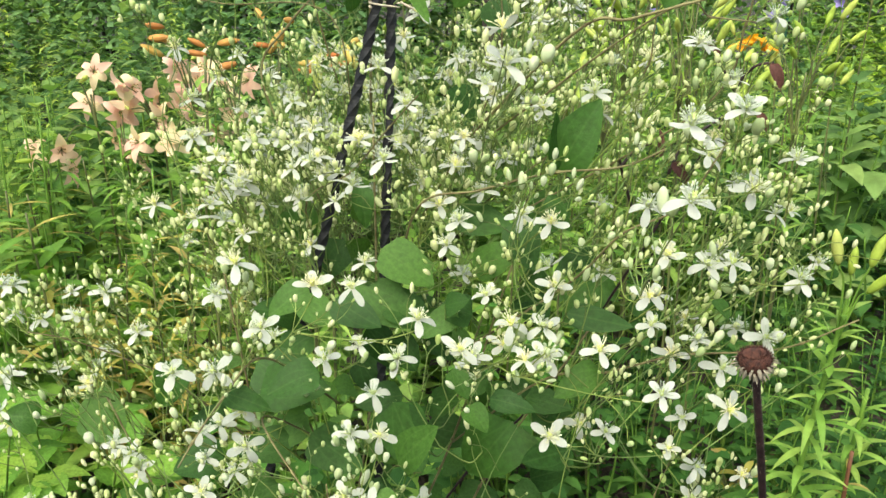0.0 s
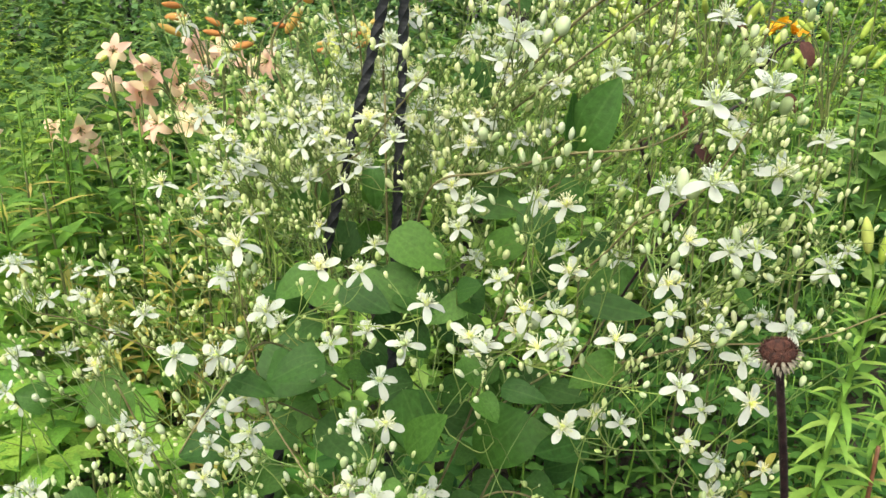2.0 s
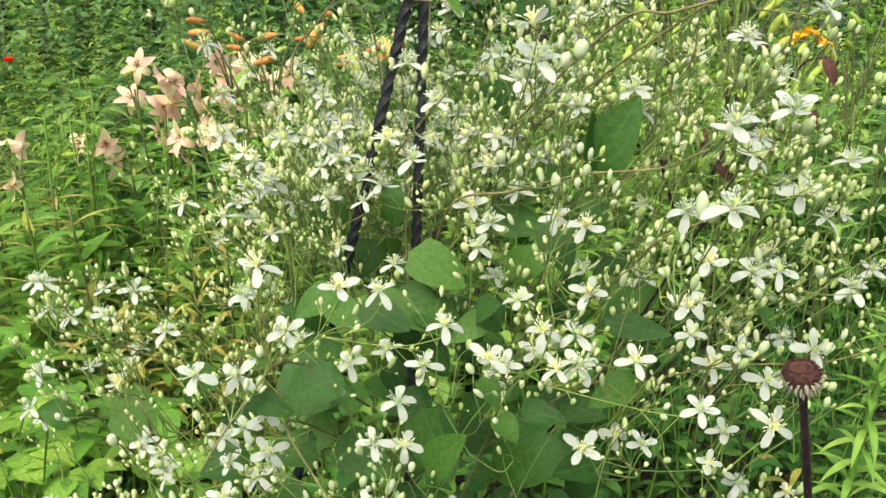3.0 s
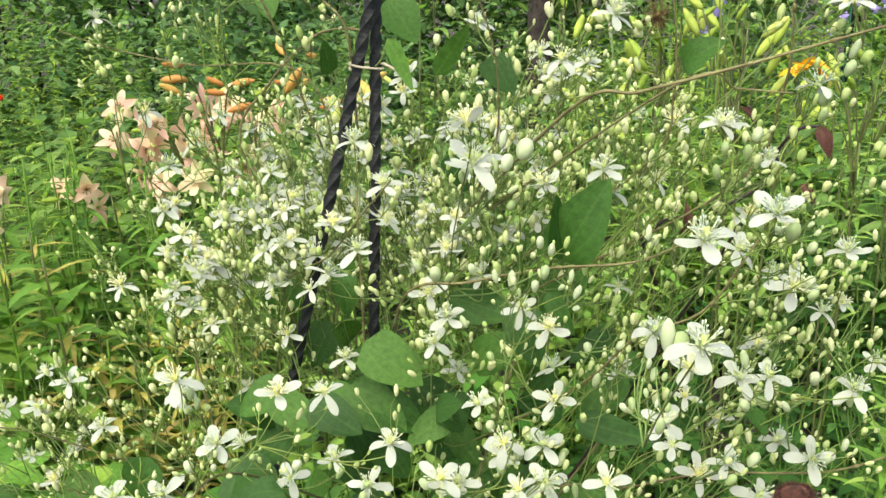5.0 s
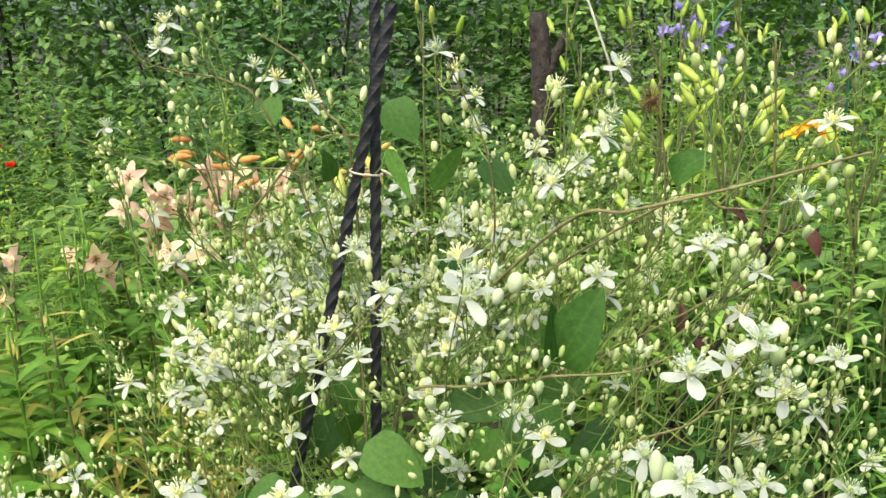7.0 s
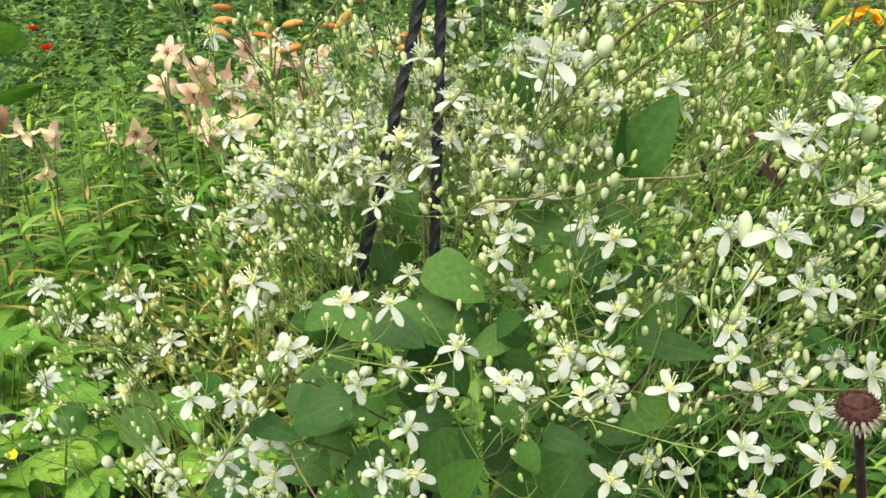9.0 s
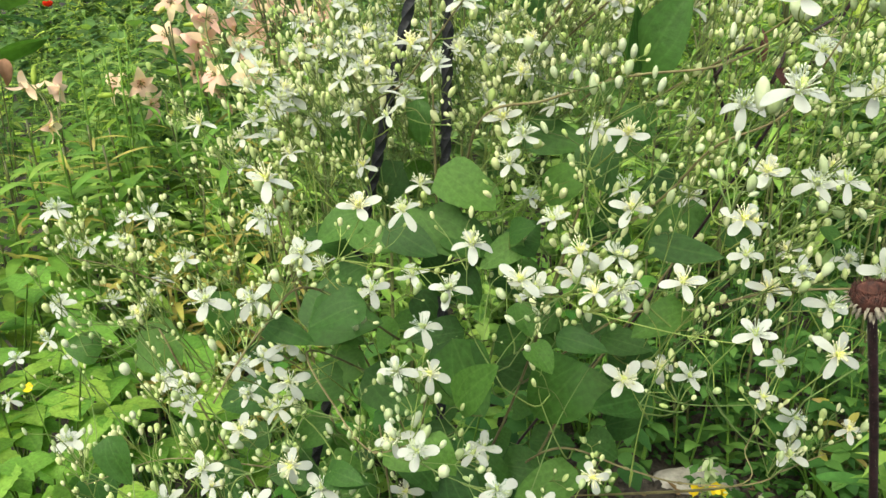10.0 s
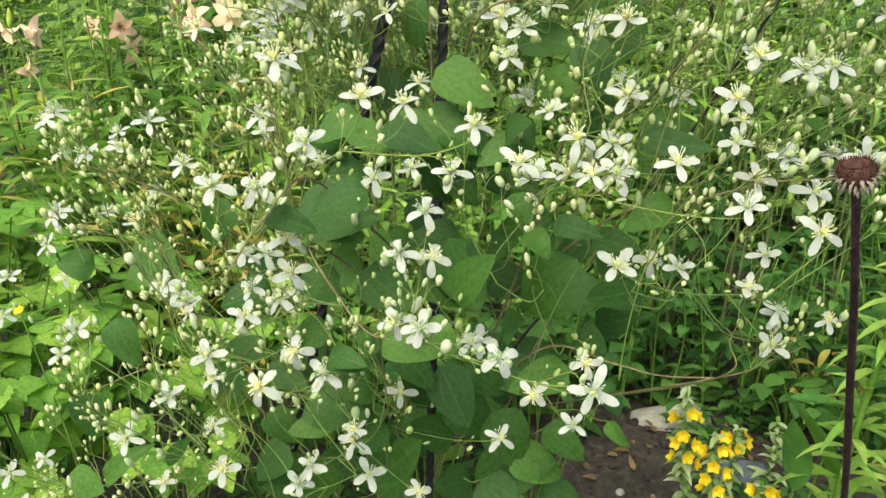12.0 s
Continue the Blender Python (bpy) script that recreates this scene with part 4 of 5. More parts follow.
# ---- dried coneflower ----
def coneflower():
    top, foot = Vector((0.2175, 0.545, 0.836)), Vector((0.42, 0.90, 0))
    ob = thing("coneflower", "spent maroon coneflower head on a purple-black stem", "coneflower", Matrix.Translation(foot))
    sh = Matrix.Translation(-foot)
    curve = smooth([foot - Vector((0, 0, 0.03)), foot.lerp(top, 0.4) + Vector((0.016, 0, 0.02)), foot.lerp(top, 0.8) + Vector((0.009, 0, 0)), top], 6)
    part("stem", under(sh, Geo().add(tube(curve, 0.0037, 0.0029, 9))), DARK_STEM, ob)
    hairs = Geo()
    for _ in range(420):
        k = random.randint(4, len(curve) - 2)
        p = curve[k].lerp(curve[k + 1], random.random())
        d = Vector((rnd(-1, 1), rnd(-1, 1), rnd(-0.2, 0.4))).normalized()
        hairs.add(tube([p + d * 0.0028, p + d * rnd(0.0042, 0.0052)], 0.00016, 0.00008, 3, False))
    part("stem_hairs", under(sh, hairs), BRACT, ob, "fine pale hairs", kind="stuff")
    axis = Vector((-0.2, -0.06, 1)).normalized()
    head = Geo()
    m = face_up(top, axis) @ Matrix.Scale(0.72, 4)
    head.add(turned([(0.005, -0.007), (0.0105, -0.003), (0.0148, 0.004), (0.0158, 0.010), (0.0138, 0.0155), (0.0105, 0.0165), (0.0085, 0.0135), (0.006, 0.006), (0.001, 0.004)], 20), m)
    for i in range(75, 260):
        g, k = i * 2.39996, (i / 260) ** 0.5
        r = 0.004 + 0.0118 * k
        z = 0.0075 + 0.009 * min(1.0, k / 0.58) - 0.0075 * max(0.0, k - 0.7) / 0.3
        b = Vector((r * math.cos(g), r * math.sin(g), z - 0.0008))
        out = Vector((math.cos(g) * (1.5 * k - 0.55), math.sin(g) * (1.5 * k - 0.55), 1.0)).normalized()
        head.add(tube([b, b + out * rnd(0.003, 0.0052)], 0.0007, 0.00015, 4), m)
    part("cone", under(sh, head), CONE, ob, "maroon spiny seed cone with a hollow top")
    skirt = mesh_of("bract", blade(0.0095, 0.0029, "lance", 0.5, 0.5, 4, 2), BRACT)
    for i in range(84):
        g = i * 2.39996 + rnd(-0.1, 0.1)
        k = i / 84
        r, z = 0.0075 + 0.0085 * k, -0.0045 + 0.0125 * k
        b = top + m.to_3x3() @ Vector((r * math.cos(g), r * math.sin(g), z))
        way = m.to_3x3() @ Vector((math.cos(g), math.sin(g), rnd(-0.9, 0.0) + 0.8 * k))
        part("bract", skirt, None, ob, m=sh @ aim(b, way, axis) @ Matrix.Scale(rnd(0.45, 0.85), 4))


coneflower()


# ---- lilies ----
def lance_meshes(name, mat, length, width):
    return [mesh_of(name, blade(length * a, width * b, "lance", 0.3, d, 6, 2, 0.08), mat) for a, b, d in ((1, 1, 0.25), (0.85, 1.1, 0.5), (1.1, 0.9, 0.7), (0.7, 1.0, 0.1))]


LILY_LEAVES = lance_meshes("leaf", LILY_LEAF, 0.105, 0.029)
FRESH_LEAF = thin("fresh_lily_leaf", (0.19, 0.345, 0.06), (0.28, 0.44, 0.09), (0.4, 0.53, 0.13), 0.45, 0.4, 40.0)
NEAR_LEAVES = lance_meshes("leaf", LILY_LEAF, 0.10, 0.015)
FRESH_LEAVES = lance_meshes("leaf", FRESH_LEAF, 0.085, 0.0135)
YELLOWED = thin("yellowed_lily_leaf", (0.33, 0.32, 0.07), (0.43, 0.38, 0.1), (0.44, 0.33, 0.13), 0.6, 0.35, 40.0)
OLD_LEAVES = lance_meshes("leaf", YELLOWED, 0.09, 0.014)
PINK_TEPALS = [mesh_of("petal", blade(0.05, 0.028 * w, "tepal", 0.25, d, 8, 2, 0.16, cup=0.1), PINK) for w, d in ((1.0, 0.5), (0.75, 0.9), (0.95, 1.4), (0.8, 0.2), (0.9, 1.1))]
ORANGE_TEPALS = [mesh_of("petal", blade(0.047, 0.036 * w, "tepal", 0.2, d, 6, 2, 0.1, cup=0.2), ORANGE) for w, d in ((1, 0.4), (0.85, 0.9))]


def lily_bud_piece(n=0.055, r=0.0085):
    return turned([(r * 0.25, 0), (r * 0.7, n * 0.12), (r, n * 0.4), (r * 0.95, n * 0.65), (r * 0.55, n * 0.88), (r * 0.15, n)], 7)


YELLOW_BUD = mesh_of("lily_bud", lily_bud_piece(), LILY_BUD)
ORANGE_BUD = mesh_of("lily_bud", lily_bud_piece(0.05, 0.0078), RED_BUD)


def lily_stamens():
    g = Geo()
    for k in range(6):
        a = k * math.pi / 3 + 0.4
        out = Vector((math.cos(a) * 0.4, math.sin(a) * 0.4, 1)).normalized()
        g.add(tube([out * 0.004, out * 0.022], 0.0007, 0.0005, 4))
        g.add(tube([out * 0.022 + Vector((-0.0018, 0, 0)), out * 0.0225 + Vector((0.0018, 0, 0))], 0.0009, 0.0008, 5), None, 1)
    return mesh_of("stamens", g, GREEN_STEM, ANTHER)


LILY_STAMENS = lily_stamens()


def lily(foot, top, label, leaves=34, flowers=(), buds=(), tepals=None, bud_mesh=None, stem=LILY_STEM, leaf_meshes=None, bare=0.12, radius=0.0038, group="", leaf_size=1.0, cup=None, bud_size=None):
    """A lily: an upright stem with narrow leaves all round, flowers on short stalks at its top, and long buds."""
    foot, top = Vector((*foot, 0)), Vector(top)
    foot.z = ground_height(foot.x, foot.y) - 0.02
    ob = thing("lily_plant", label, "lily", Matrix.Translation(foot), group)
    sh = Matrix.Translation(-foot)
    bow = Vector((rnd(-0.02, 0.02), rnd(-0.02, 0.02), 0))
    curve = smooth([foot, foot.lerp(top, 0.35) + bow, foot.lerp(top, 0.7) + bow * 0.8, top], 6)
    g = Geo().add(tube(curve, radius, radius * 0.6, 7))
    for place, _ in list(flowers) + list(buds):
        p = Vector(place)
        g.add(tube(smooth([curve[-3], top.lerp(p, 0.5) + Vector((0, 0, -0.01)), p], 4), 0.0017, 0.0013, 5))
    part("stem", under(sh, g), stem, ob)
    leaf_meshes = leaf_meshes or LILY_LEAVES
    for i in range(leaves):
        s = bare + (0.97 - bare) * i / leaves
        k = s * (len(curve) - 1)
        p = curve[int(k)].lerp(curve[min(int(k) + 1, len(curve) - 1)], k % 1)
        a = i * 2.39996 + rnd(-0.3, 0.3)
        way = Vector((math.cos(a), math.sin(a), rnd(0.0, 0.75)))
        part("leaf", random.choice(leaf_meshes), None, ob, m=sh @ aim(p, way) @ Matrix.Scale(leaf_size * rnd(0.75, 1.15) * (1.1 - 0.4 * s), 4))
    for place, axis in flowers:
        wide = rnd(28, 62) if cup is None else cup
        f = part("flower", LILY_STAMENS, None, ob, m=sh @ face_up(place, axis, rnd(0, 6)))
        for k in range(6):
            part("petal", random.choice(tepals), None, f, m=Matrix.Rotation(k * math.pi / 3 + rnd(-0.12, 0.12), 4, "Z") @ Matrix.Rotation(radians(wide + rnd(-14, 14)), 4, "X") @ Matrix.Scale(rnd(0.8, 1.08), 4) @ Matrix.Translation((0, 0.002, 0)))
    for place, axis in buds:
        part("lily_bud", bud_mesh or YELLOW_BUD, None, ob, m=sh @ face_up(place, axis) @ Matrix.Scale(bud_size or rnd(0.6, 0.95), 4))
    return ob


def facing():
    return Vector((rnd(-1.0, 1.0), rnd(-0.9, 0.4), rnd(-0.45, 0.5))).normalized()


def rising(k=0.5):
    return Vector((rnd(-k, k), rnd(-k, k), 1)).normalized()


def spot(x, y, z):
    return (x, y + rnd(-0.08, 0.08), z)


PALE = "lily with drooping pale pink and cream flowers"
GARDEN = "lilies behind the clematis"
for x, flowers in (
    (-0.80, ((-0.789, 1.93, 0.879), (-0.817, 1.95, 0.803), (-0.848, 1.95, 0.719))),
    (-0.92, ((-0.929, 1.95, 0.706), (-0.891, 1.95, 0.646))),
    (-1.10, ((-1.109, 1.95, 0.687), (-1.085, 1.95, 0.623), (-1.19, 1.95, 0.700))),
    (-0.74, ((-0.762, 1.95, 0.720), (-0.74, 1.97, 0.79), (-0.709, 1.95, 0.667))),
    (-0.65, ((-0.682, 1.95, 0.854), (-0.640, 1.92, 0.829), (-0.632, 1.95, 0.778), (-0.60, 1.99, 0.85), (-0.66, 1.9, 0.74), (-0.70, 1.9, 0.80), (-0.68, 1.88, 0.86))),
    (-0.56, ((-0.586, 1.95, 0.898), (-0.548, 1.95, 0.861), (-0.576, 1.95, 0.594), (-0.62, 1.98, 0.88), (-0.56, 1.9, 0.80), (-0.60, 1.96, 0.82), (-0.53, 1.88, 0.83), (-0.58, 1.88, 0.75))),
    (-0.49, ((-0.498, 1.95, 0.848), (-0.525, 1.95, 0.740), (-0.46, 1.97, 0.80), (-0.50, 1.93, 0.90), (-0.44, 1.95, 0.86))),
):
    high = max(f[2] for f in flowers)
    lily((x + rnd(-0.02, 0.02), 1.98), (x, 1.97, high - 0.05), PALE, 40, [(spot(*f), facing()) for f in flowers], [((x + rnd(-0.08, 0.08), 1.95 + rnd(-0.05, 0.05), high + rnd(-0.03, 0.03)), facing()) for _ in range(1)], PINK_TEPALS, YELLOW_BUD, group=GARDEN)

lily((0.780, 2.230), (0.770, 2.220, 0.853), "lily with an open orange flower cluster and green buds", 30, [((0.748, 2.200, 0.903), (-0.3, -0.3, 1)), ((0.794, 2.190, 0.905), (0.3, -0.4, 1)), ((0.770, 2.220, 0.911), (0.0, 0.1, 1))], [((0.830, 2.200, 0.903), (0.35, -0.1, -0.9)), ((0.730, 2.220, 0.943), rising()), ((0.815, 2.190, 0.873), (0.3, -0.2, 0.8))], ORANGE_TEPALS, YELLOW_BUD, group=GARDEN, cup=66)

for x, y, high, n in ((0.34, 1.62, 1.02, 6), (0.42, 1.55, 1.0, 6), (0.47, 1.66, 0.97, 5), (0.30, 1.58, 0.92, 4), (0.25, 1.68, 0.9, 4), (0.53, 1.6, 0.9, 4), (0.67, 1.62, 0.90, 4), (0.74, 1.78, 0.95, 4), (0.82, 1.9, 0.92, 4), (0.16, 1.75, 0.98, 3), (0.38, 1.9, 1.0, 5)):
    buds = []
    for k in range(n):
        a = rnd(0, 6.28)
        buds.append(((x + 0.05 * math.cos(a), y + 0.05 * math.sin(a), high + rnd(-0.07, 0.08)), Vector((math.cos(a) * 0.5, math.sin(a) * 0.5, rnd(0.3, 1)))))
    lily((x + rnd(-0.03, 0.03), y + 0.02), (x, y, high - 0.05), "budding lily with plump yellow-green buds", 22, (), buds, None, YELLOW_BUD, leaf_meshes=FRESH_LEAVES, bare=0.58, radius=0.003, group=GARDEN, leaf_size=1.2)

for x, y, high, n in ((-0.50, 1.72, 0.98, 3), (-0.32, 1.68, 0.97, 3), (-0.20, 1.72, 0.96, 3), (-0.26, 1.62, 0.93, 2), (-0.40, 1.66, 0.96, 3), (-0.12, 1.8, 0.94, 2)):
    buds = []
    for k in range(n):
        a = rnd(0, 6.28)
        buds.append(((x + 0.045 * math.cos(a), y + 0.045 * math.sin(a), high + rnd(-0.05, 0.04)), Vector((math.cos(a), math.sin(a), rnd(-0.2, 0.6)))))
    lily((x, y + 0.03), (x, y, high - 0.05), "budding lily with orange-red and yellow buds", 34, (), buds, None, random.choice((ORANGE_BUD, ORANGE_BUD, YELLOW_BUD)), leaf_meshes=FRESH_LEAVES, group=GARDEN, leaf_size=1.15)

# plump buds about to open, on one lily behind the iron legs
for places, mesh, foot, words in (
    ((((-0.172, 1.500, 0.982), (0.51, -0.20, -0.83)), ((-0.298, 1.500, 0.963), (0.60, -0.22, 0.77)),), ORANGE_BUD, (-0.27, 1.52), "lily with plump orange-red buds about to open"),
    ((((-0.352, 1.500, 0.947), (-0.87, -0.45, -0.21)), ((-0.383, 1.500, 0.979), (0.95, -0.27, 0.18)), ((-0.500, 1.500, 0.988), (0.97, -0.24, 0.06)),), ORANGE_BUD, (-0.42, 1.53), "lily with orange-red buds held sideways"),
    ((((-0.219, 1.500, 0.960), (0.14, -0.18, -0.97)),), YELLOW_BUD, (-0.235, 1.52), "lily with one plump yellow hanging bud"),
):
    high = max(p[2] for p, _ in places)
    mid = sum(p[0] for p, _ in places) / len(places)
    lily(foot, (mid, 1.52, high - 0.03), words, 24, (), places, None, mesh, leaf_meshes=FRESH_LEAVES, bare=0.35, group=GARDEN, bud_size=0.85 if "sideways" in words else 1.1)

lily((0.445, 1.0), (0.505, 1.0, 0.72), "leafy lily stem with a cluster of yellow-green buds", 120, (), [((0.497, 0.99, 0.745), (0.05, 0, 1)), ((0.52, 0.99, 0.755), (0.3, 0, 1)), ((0.478, 0.985, 0.76), (-0.2, 0, 1)), ((0.515, 0.98, 0.725), (0.5, -0.3, 0.7))], None, YELLOW_BUD, GREEN_STEM, FRESH_LEAVES, 0.1, 0.0056, GARDEN, 1.0)
lily((0.55, 1.06), (0.575, 1.05, 0.56), "leafy lily stem with narrow fresh green leaves", 80, (), (), None, None, GREEN_STEM, FRESH_LEAVES, 0.1, 0.005, GARDEN, 1.0)
lily((0.50, 0.98), (0.535, 0.99, 0.50), "brown-red dying lily stem among fresh leaves", 12, (), (), None, None, BROWN_STEM, OLD_LEAVES, 0.5, 0.0045, GARDEN, 0.6)
for k in range(30):
    x = rnd(-1.35, -0.4)
    y = rnd(1.5, 2.1)
    lily((x, y), (x + rnd(-0.04, 0.04), y, rnd(0.5, 0.74)), "leafy lily stem with yellowing lower leaves", 30, (), (), None, None, random.choice((LILY_STEM, GREEN_STEM)), LILY_LEAVES + OLD_LEAVES[:1] if k % 3 or x < -0.75 else OLD_LEAVES + LILY_LEAVES[:1], 0.22, 0.0035, GARDEN, 1.25)


for _ in range(8):
    x, y = rnd(-0.95, -0.3), rnd(1.8, 2.05)
    lily((x, y), (x + rnd(-0.04, 0.04), y, rnd(0.74, 0.9)), "tall leafy lily stem among the pale pink lilies", 26, (), (), None, None, GREEN_STEM, NEAR_LEAVES, 0.35, 0.0035, GARDEN)


for x, y, high in ((-0.72, 1.62, 0.52), (-0.62, 1.74, 0.6), (-0.56, 1.6, 0.5), (-0.82, 1.7, 0.5), (-0.48, 1.7, 0.55), (-0.66, 1.55, 0.46), (-0.58, 1.68, 0.58), (-0.52, 1.52, 0.44), (-0.68, 1.66, 0.55), (-0.42, 1.6, 0.5)):
    lily((x, y), (x + rnd(-0.04, 0.04), y, high), "fading lily stem with yellowed drooping leaves", 36, (), (), None, None, LILY_STEM, OLD_LEAVES + LILY_LEAVES[:2], 0.15, 0.003, GARDEN)


for _ in range(20):
    x, y = rnd(-0.15, 1.15), rnd(1.85, 2.9)
    high = rnd(1.02, 1.28)
    lily((x, y), (x + rnd(-0.06, 0.06), y, high), "tall slender stem with few small leaves", 12, (), [((x + rnd(-0.04, 0.04), y, high + rnd(-0.02, 0.03)), rising()) for _ in range(2)], None, YELLOW_BUD, LILY_STEM, LILY_LEAVES, 0.3, 0.0032, GARDEN, 0.8)


# ---- yellow loosestrife with cream-edged leaves ----
LOOSE_LEAVES = [mesh_of("leaf", blade(0.037 * k, 0.014, "lance", 0.2, d, 5, 2, 0.1), VARIEGATED) for k, d in ((1, 0.4), (0.8, 0.7), (1.15, 0.55))]
LOOSE_PETAL = mesh_of("petal", blade(0.0135, 0.0122, "tepal", 0.15, -0.25, 4, 2), YELLOW)


def loosestrife(foot, top, flowers, many=11):
    foot, top = Vector((*foot, -0.01)), Vector(top)
    ob = thing("loosestrife", "yellow loosestrife with cream-variegated leaves by the stone", "loosestrife", Matrix.Translation(foot), "loosestrife stems")
    sh = Matrix.Translation(-foot)
    curve = smooth([foot, foot.lerp(top, 0.5) + Vector((rnd(-0.01, 0.01), 0, 0)), top], 8)
    part("stem", under(sh, Geo().add(tube(curve, 0.0025, 0.0016, 6))), GREEN_STEM, ob)
    count = int((top - foot).length / 0.011)
    for i in range(count):
        p = curve[min(len(curve) - 1, int(i / count * len(curve)))]
        for k in range(3):
            a = i * 0.9 + k * 2.094 + rnd(-0.2, 0.2)
            part("leaf", random.choice(LOOSE_LEAVES), None, ob, m=sh @ aim(p, (math.cos(a), math.sin(a), rnd(-0.35, 0.9))) @ Matrix.Scale(rnd(0.6, 1.15) * (1 - 0.35 * i / count), 4))
    lo, hi = flowers
    for i in range(many):
        s = lo + (hi - lo) * i / many
        p = curve[min(len(curve) - 1, int(s * (len(curve) - 1)))]
        a = i * 2.39996
        way = Vector((math.cos(a), math.sin(a) - 0.7, 0.45)).normalized()
        q = p + way * 0.019
        f = part("flower", mesh_of("flower", Geo().add(tube([p - q, Vector((0, 0, 0))], 0.0007, 0.0007, 4)).add(turned([(0.0008, -0.001), (0.0016, 0.001), (0.0005, 0.003)], 6), face_up((0, 0, 0), way), 1), GREEN_STEM, ORANGE), None, ob, m=sh @ Matrix.Translation(q))
        spin = face_up((0, 0, 0), way)
        for k in range(5):
            part("petal", LOOSE_PETAL, None, f, m=spin @ Matrix.Rotation(k * 1.2566 + rnd(-0.1, 0.1), 4, "Z") @ Matrix.Rotation(radians(22 + rnd(-8, 8)), 4, "X"))


loosestrife((0.30, 1.15), (0.270, 1.13, 0.315), (0.58, 0.92))
loosestrife((0.34, 1.13), (0.318, 1.12, 0.235), (0.55, 1.0))
loosestrife((0.41, 1.12), (0.392, 1.11, 0.165), (0.4, 1.0))
loosestrife((0.36, 1.20), (0.37, 1.19, 0.20), (0.9, 0.95), 5)
loosestrife((0.465, 1.31), (0.468, 1.30, 0.15), (0.9, 0.95), 0)


# ---- plants with broad leaves ----
def rosette(foot, label, category, leaf_mesh, places, stem_mat):
    """A plant whose long-stalked leaves rise from its foot."""
    foot = Vector((*foot, ground_height(*foot) - 0.01))
    ob = thing("leafy_plant", label, category, Matrix.Translation(foot), "leafy plants in the bed")
    sh = Matrix.Translation(-foot)
    g = Geo()
    for base, way, size in places:
        b = Vector(base)
        g.add(tube(smooth([foot, foot.lerp(b, 0.55) + Vector((0, 0, 0.03)), b], 4), 0.0022, 0.0013, 5))
        part("leaf", random.choice(leaf_mesh), None, ob, m=sh @ aim(b, way) @ Matrix.Scale(size, 4))
    part("stem", under(sh, g), stem_mat, ob)


TONGUE = [mesh_of("leaf", blade(0.15, 0.046, "lance", 0.35, 0.14, 10, 4, 0.05), thin("tongue_leaf", (0.1, 0.24, 0.05), (0.13, 0.28, 0.06), (0.17, 0.33, 0.07), 0.45, 0.38, 30.0))]
rosette((0.40, 1.02), "plant with long smooth mid-green pointed leaves", "plant", TONGUE, [((0.395, 1.0, 0.235), (-0.1, -0.1, 1), 0.95), ((0.458, 1.03, 0.225), (-0.42, -0.14, 1), 1.35), ((0.45, 1.02, 0.36), (-0.9, -0.2, 0.35), 0.62)], GREEN_STEM)

BROAD = [mesh_of("leaf", blade(1.0, w, "ovate", 0.22, d, 14, 4, 0.1, 0.15), HERB_BRIGHT) for w, d in ((0.72, 0.25), (0.62, 0.4), (0.8, 0.15))]


def leaflets(foot, high, label, mats, count, size, spread=0.16):
    places = []
    for i in range(count):
        a = i * 2.39996 + rnd(-0.4, 0.4)
        r = spread * rnd(0.25, 1.0)
        b = (foot[0] + r * math.cos(a), foot[1] + r * math.sin(a), high * rnd(0.62, 1.0))
        for turn in (-1.2, 0, 1.2):
            places.append((b, (math.cos(a + turn), math.sin(a + turn) - 0.25, rnd(-0.35, 0.25)), size * rnd(0.75, 1.15)))
    rosette(foot, label, "plant", mats, places, GREEN_STEM)


BRIGHT = "bright yellow-green plant with broad toothed leaflets"
for x, y, high in ((-0.66, 1.0, 0.56), (-0.82, 1.12, 0.58), (-0.56, 1.12, 0.50), (-0.72, 0.92, 0.42), (-0.92, 1.28, 0.56), (-0.48, 1.02, 0.40), (-0.6, 0.88, 0.30), (-0.40, 1.18, 0.42), (-0.80, 1.0, 0.48), (-0.70, 1.1, 0.44)):
    leaflets((x, y), high, BRIGHT, BROAD, 12, rnd(0.05, 0.07))

MID = [mesh_of("leaf", blade(1.0, w, "ovate", 0.2, d, 8, 2, 0.08, 0.07), HERB) for w, d in ((0.6, 0.3), (0.5, 0.45), (0.7, 0.2))]
for x, y, high in ((0.10, 1.75, 0.34), (-0.28, 1.16, 0.45), (0.2, 1.72, 0.2), (0.12, 1.7, 0.4)):
    leaflets((x, y), high, "low green plant with small ovate leaves", MID, 10, 0.045, 0.13)


# low plants behind bush and stone; part of their dimness is leaf colour
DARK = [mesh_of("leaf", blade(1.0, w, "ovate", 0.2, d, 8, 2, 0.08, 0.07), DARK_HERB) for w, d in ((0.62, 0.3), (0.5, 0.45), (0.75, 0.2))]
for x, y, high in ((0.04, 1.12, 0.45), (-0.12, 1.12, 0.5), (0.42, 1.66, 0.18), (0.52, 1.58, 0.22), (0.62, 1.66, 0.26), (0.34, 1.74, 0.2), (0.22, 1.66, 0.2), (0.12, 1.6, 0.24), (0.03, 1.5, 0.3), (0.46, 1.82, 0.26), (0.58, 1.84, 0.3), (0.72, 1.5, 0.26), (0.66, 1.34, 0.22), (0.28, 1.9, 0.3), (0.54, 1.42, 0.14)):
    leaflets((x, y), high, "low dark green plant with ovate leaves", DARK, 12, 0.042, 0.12)

